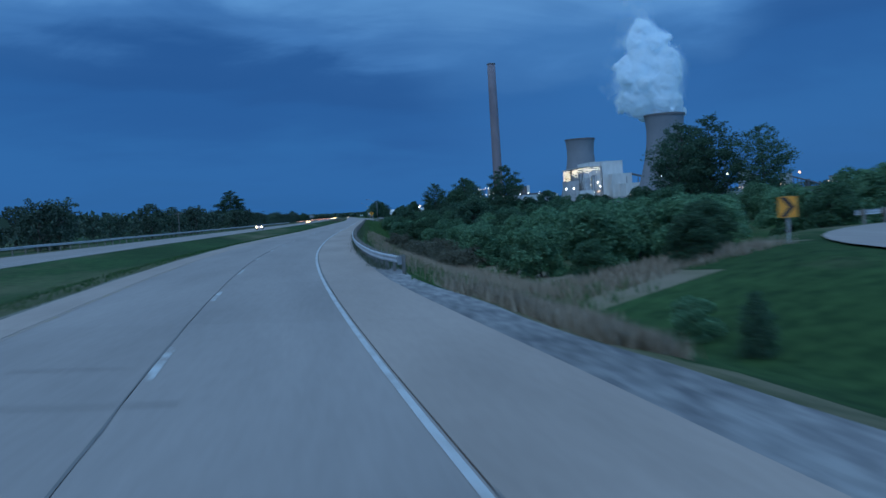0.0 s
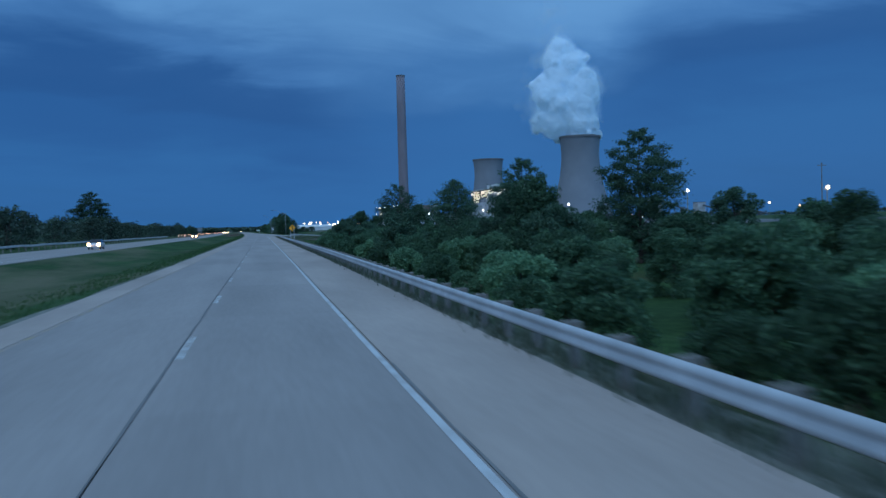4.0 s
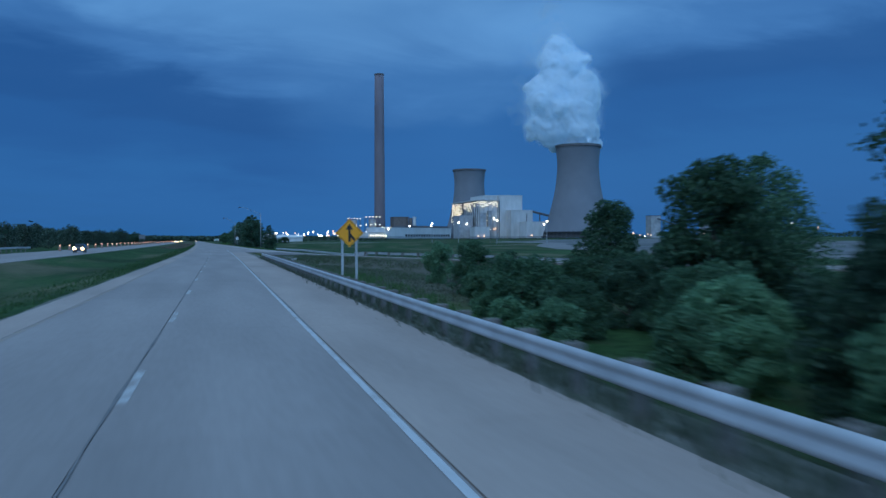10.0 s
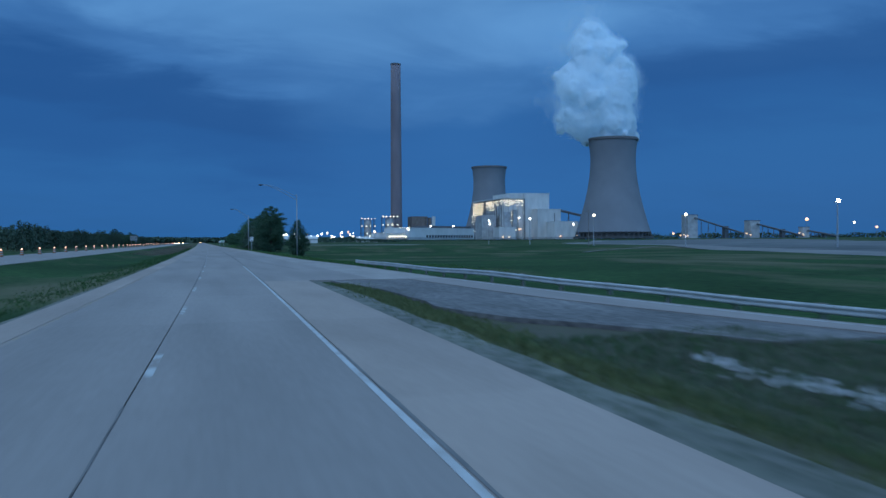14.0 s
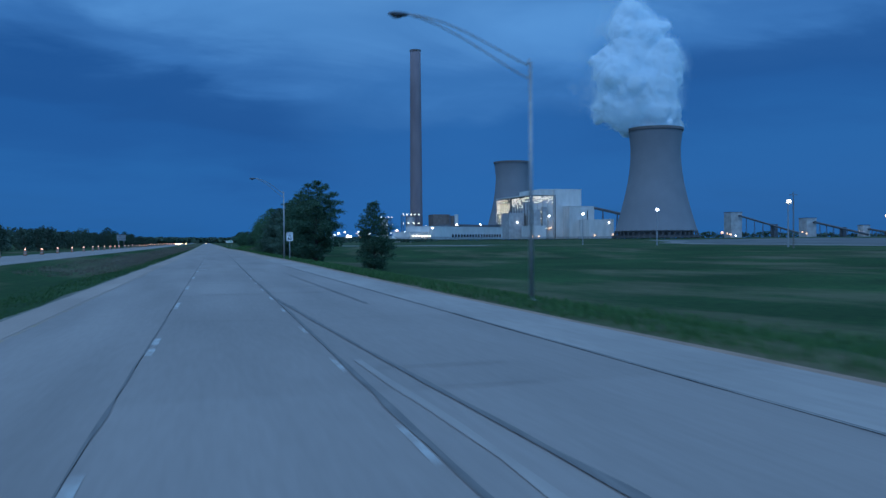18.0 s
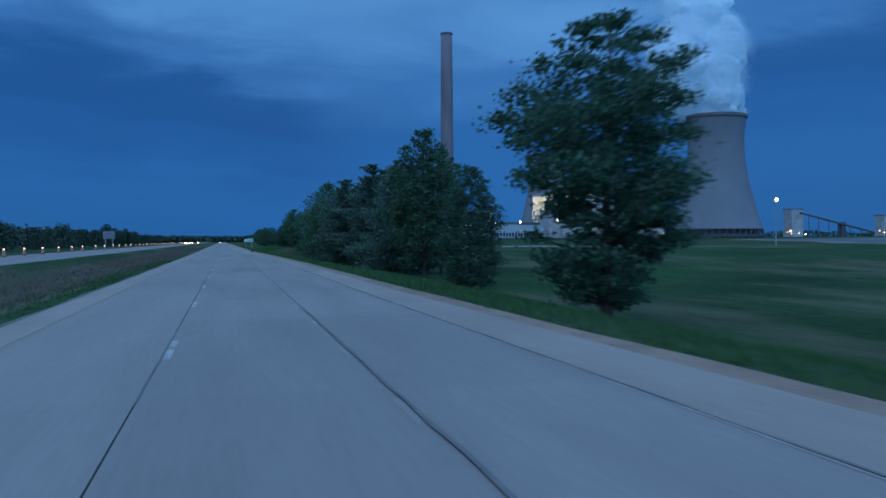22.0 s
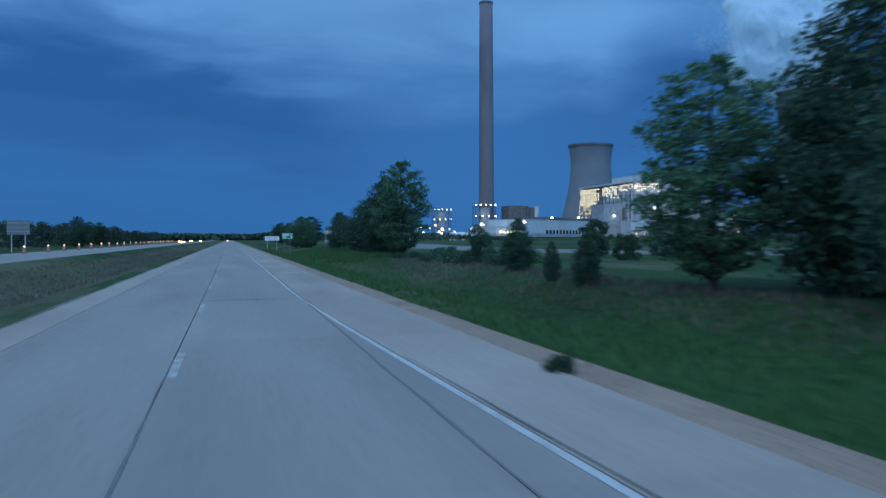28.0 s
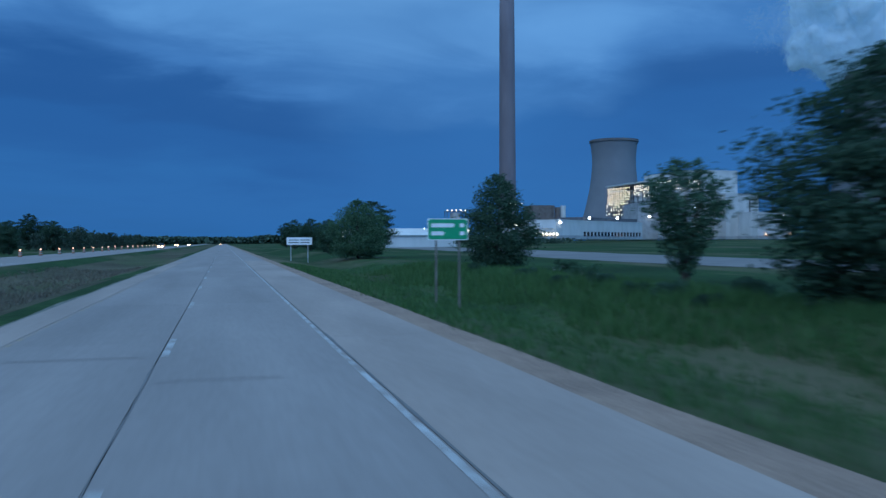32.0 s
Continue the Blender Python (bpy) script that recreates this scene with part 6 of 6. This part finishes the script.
# the dense heart: all billows merged and ruffled
STEAM = steam_material("steam")
bm = bmesh.new()
for c, r in zip(centres, sizes):
    r = r * 0.83
    c = (c[0], c[1], max(c[2], r - 13)) if c[2] > 12 else c
    bmesh.ops.create_icosphere(bm, subdivisions=3 if r > 20 else 2, radius=r, matrix=Matrix.Translation(c))
heart = part("dense_steam", bm, STEAM, plume, "dense white heart of the plume", smooth=True)
md = heart.modifiers.new("merge", "REMESH")
md.mode, md.voxel_size, md.use_smooth_shade = "VOXEL", 2.6, True
for tex, amount in ((billow, 14), (curl, 5)):
    dm = heart.modifiers.new("billow", "DISPLACE")
    dm.texture, dm.strength, dm.mid_level, dm.texture_coords = tex, amount, 0.5, "GLOBAL"


def mist(name, points, size, label):
    """Fine specks of vapour, thinning out to nothing."""
    ob = leaves_mesh(name, points, size, STEAM, puff, plume, label=label)
    tagged(ob, kind="stuff")


def torn(points, keep, scale):
    """Thins out points where a wandering noise is low."""
    return points[[puff.random() < keep * (1 + 2.4 * noise.noise(tuple(q * scale))) for q in points]]


fringe = []
for c, r in zip(centres, sizes):
    n = int(19.0 * r * r)
    q = puff.normal(size=(n, 3))
    q /= np.linalg.norm(q, axis=1)[:, None]
    fringe.append(np.array(c) + q * (r * (0.80 + 0.15 * np.abs(puff.normal(size=n))) + 2.0 * puff.random(n))[:, None])
fringe = np.concatenate(fringe)
fringe = fringe[(fringe[:, 2] > 1.5) | (np.hypot(fringe[:, 0], fringe[:, 1]) < 34)]
gap = np.min([np.linalg.norm(fringe - np.array(c), axis=1) / r for c, r in zip(centres, sizes)], axis=0)
mist("fringe_mist", torn(fringe[gap > 0.79], 0.95, 0.03), 0.72, "soft misty fringe of the plume")
rags = []
for s, d, h, r in RAGS:
    n = int(12 * r * r)
    rags.append(LEFT * s + DEEP * d + HIGH * h + puff.normal(size=(n, 3)) * r * np.array((0.46, 0.46, 0.42)))
mist("drifting_mist", torn(np.concatenate(rags), 0.6, 0.03), 0.5, "thin torn rags of steam drifting off")


# ---- the near carriageway: slabs, joints and lines ----
road = thing("carriageway", 0, 0, 0, "pale worn concrete highway carriageway with tarred joints", "road", kind="structure")
strip("joint_bed", steps(-120, 1000, 8), LEFT_EDGE + 0.02, EDGE + 0.5, -0.035, SEAL, road)
strip("joint_bed", steps(421.6, 800, 8), EDGE + 0.5, lambda y: max(line(y, OUTER) + 0.3, EDGE + 0.6), -0.035, SEAL, road)
SLAB = 6.1
GAP = 0.014


def slab(name, y0, y1, left, right, mat, parent):
    return strip(name, [y0 + 0.006, (y0 + y1) / 2, y1 - 0.006], left, right, 0.0, mat, parent, thick=0.2)


shoulder = thing("paved_shoulder", 0, 0, 0, "pale concrete paved shoulder beside the traffic lanes", "paved shoulder", kind="structure")
y = -42.0
lanes = []
while y < 960:
    e = y + 2 * SLAB
    slab("slab", y, e, LEFT_JOINT + GAP, DASH - GAP, CONCRETE, road)
    slab("slab", y, e, DASH + GAP, EDGE - GAP, CONCRETE, road)
    slab("slab", y, e, LEFT_EDGE, LEFT_JOINT - GAP * 0.4, SHOULDER, shoulder)
    if e < 424 or y > 786:
        slab("slab", y, e, EDGE + GAP, lambda t: line(t, PAVED), SHOULDER, shoulder)
    else:
        slab("slab", y, e, EDGE + GAP, lambda t: max(line(t, OUTER) - GAP, EDGE + 0.05), CONCRETE, road)
        slab("slab", y, e, lambda t: max(line(t, OUTER) + GAP, EDGE + 0.1), lambda t: line(max(t, 424.5), PAVED), PALE_SLAB if y < 590 else SHOULDER, shoulder)
    y = e
strip("far_lanes", steps(y, 2600, 20), LEFT_EDGE, lambda t: line(t, PAVED), -0.005, CONCRETE, road, thick=0.2)
strip("far_joint", steps(y, 1500, 20), DASH - 0.02, DASH + 0.02, 0.0, SEAL, road)
strip("rear_lanes", steps(-120, -42, 13), LEFT_EDGE, 4.6, -0.005, CONCRETE, road, thick=0.2)

# lane dashes, by count along the road
COUNT = [(-34, -4), (13.9, 0), (38.2, 2), (62.9, 4), (88.3, 6), (169.1, 13), (254.9, 20), (303.3, 24), (389.4, 31), (477.5, 38), (573.5, 46), (684.5, 55), (771.9, 62), (884.2, 71), (1500, 121)]
ds = random.Random(4)
for k in range(-3, 121):
    yc = float(np.interp(k, [c[1] for c in COUNT], [c[0] for c in COUNT]))
    a, b = yc - 1.5, yc + 1.5
    if ds.random() < 0.35 and yc < 960:
        cut = yc - 0.4 + 0.8 * ds.random()
        strip("lane_dash", [a, cut - 0.2], DASH + 0.025, DASH + 0.175, 0.005, DASH_PAINT, road)
        strip("lane_dash", [cut + 0.2, b], DASH + 0.025, DASH + 0.175, 0.005, DASH_PAINT, road)
    else:
        strip("lane_dash", [a, yc, b], DASH + 0.025, DASH + 0.175, 0.005, DASH_PAINT, road)
for a, b in ((-60, 470), (796, 1500)):
    for s in range(0, int((b - a) / 24.4)):
        strip("edge_line", steps(a + 24.4 * s, a + 24.4 * (s + 1) - 0.02, 4), EDGE - 0.16, EDGE - 0.05, 0.005, PAINT if a + 24.4 * s < 850 else DASH_PAINT, road)
for k in range(46):
    yy = 472 + 6.2 * k
    strip("dotted_line", [yy, yy + 1.6], EDGE - 0.15, EDGE - 0.05, 0.005, DASH_PAINT if yy < 590 else FADED_PAINT, road)
for s in range(6, 15):
    strip("edge_line", steps(430 + 24.4 * s, 430 + 24.4 * (s + 1) - 0.05, 6), lambda t: line(t, OUTER) - (0.15 if t > 700 else 0.10), lambda t: line(t, OUTER) - 0.03, 0.005, PAINT if s > 10 else DASH_PAINT if s > 8 else FADED_PAINT, road)
for s in range(40):
    strip("yellow_line", steps(-60 + 26 * s, -60 + 26 * (s + 1) - 0.05, 6), LEFT_JOINT + 0.04, LEFT_JOINT + 0.15, 0.005, YELLOW_PAINT, road)


def tar_run(y0, y1, off, width, seed, name="tar_seal", mat=None, z=0.007):
    g = random.Random(seed)
    n = noise.noise
    left = lambda t: off(t) - width * (0.35 + 0.6 * abs(n((t * 0.22, seed, 0)))) + 0.05 * n((t * 0.9, seed, 5))
    right = lambda t: off(t) + width * (0.35 + 0.6 * abs(n((t * 0.22, seed, 9)))) + 0.05 * n((t * 0.9, seed, 2))
    strip(name, steps(y0, y1, 1.5), left, right, z, mat or TAR, road)


for k in range(26):
    y0 = -20 + 38 * k + 10 * ds.random()
    tar_run(y0, y0 + 14 + 22 * ds.random(), lambda t: EDGE, 0.05, k, z=0.007 + 0.003 * (k % 2))
    tar_run(y0 + 8, y0 + 18 + 16 * ds.random(), lambda t: DASH, 0.04, k + 60, z=0.008 + 0.003 * (k % 2))
tar_run(462, 528, lambda t: EDGE + 0.03, 0.12, 200, z=0.014)
tar_run(440, 516, lambda t: line(t, [(440, 5.9), (455, 4.95), (462, 4.57), (466, 4.35), (475, 4.06), (482, 3.78), (500, 2.86), (516, 2.2)]), 0.13, 201, z=0.018)
tar_run(512, 539, lambda t: 4.9 - 0.016 * (t - 529), 0.07, 204, z=0.021)
tar_run(470, 560, lambda t: line(t, OUTER), 0.06, 202, z=0.024)
tar_run(558, 690, lambda t: line(t, OUTER), 0.035, 206, z=0.022)
tar_run(757, 772, lambda t: line(t, OUTER) + 0.07, 0.03, 207, z=0.022)
tar_run(520, 620, lambda t: EDGE, 0.07, 203, z=0.027)
tar_run(474, 498, lambda t: EDGE + 0.55 - 0.012 * (t - 486) + 0.1 * math.sin(t * 0.4), 0.16, 205, "bleached_streak", PALE_SLAB, 0.011)
for k in range(30):
    yy = 430 + 32 * (k % 15) + 6 * ds.random()
    w0 = ds.choice((LEFT_JOINT, DASH, EDGE))
    g = ds.random()
    strip("transverse_seal", [yy, yy + 0.06 + 0.10 * g], w0 + 0.05 + 0.6 * ds.random(), w0 + 2.0 + 1.5 * g, 0.006, SMEAR, road)
for yy, o, w, l in ((552.6, -0.7, 4.9, 0.30), (547.0, 0.2, 3.8, 0.34), (519.4, -0.9, 5.4, 0.26), (524.6, 2.0, 3.0, 0.22), (847.6, -1.0, 2.6, 0.24), (13.4, -3.6, 1.7, 0.10), (10.6, -4.0, 3.2, 0.16)):
    strip("tar_smear", [yy, yy + l], o, o + w, 0.0065, SMEAR, road)
for yy, o, w, l in ((553.2, -1.45, 0.75, 0.8), (826.5, -1.0, 0.9, 0.8), (70.4, -1.2, 0.5, 0.45), (812, 3.0, 0.9, 1.0)):
    strip("repair_patch", [yy, yy + l], o, o + w, 0.006, PATCH, road)

# stones lining the drain between the highway and the ramp
stones = []
sf = []
g = random.Random(8)
for k in range(900):
    yy = 352 + 36.5 * g.random()
    xx = road_x(yy) + 9.5 + g.gauss(0, 0.24) + 0.25 * math.sin(yy * 0.5)
    zz, r = land(xx, yy), 0.04 + 0.09 * g.random()
    b = len(stones)
    for ux, uy, uz in ((1, 0, 0), (0, 1, 0), (-1, 0, 0), (0, -1, 0), (0, 0, 0.8), (0, 0, -0.6)):
        stones.append((xx + ux * r * (0.7 + 0.6 * g.random()), yy + uy * r * (0.7 + 0.6 * g.random()), zz + uz * r + 0.04))
    sf += [(b, b + 1, b + 4), (b + 1, b + 2, b + 4), (b + 2, b + 3, b + 4), (b + 3, b, b + 4), (b + 1, b, b + 5), (b + 2, b + 1, b + 5), (b + 3, b + 2, b + 5), (b, b + 3, b + 5)]
tagged(mesh_object("drain_stones", stones, sf, STONE), "pale loose stones lining a drain", "stones", kind="stuff")
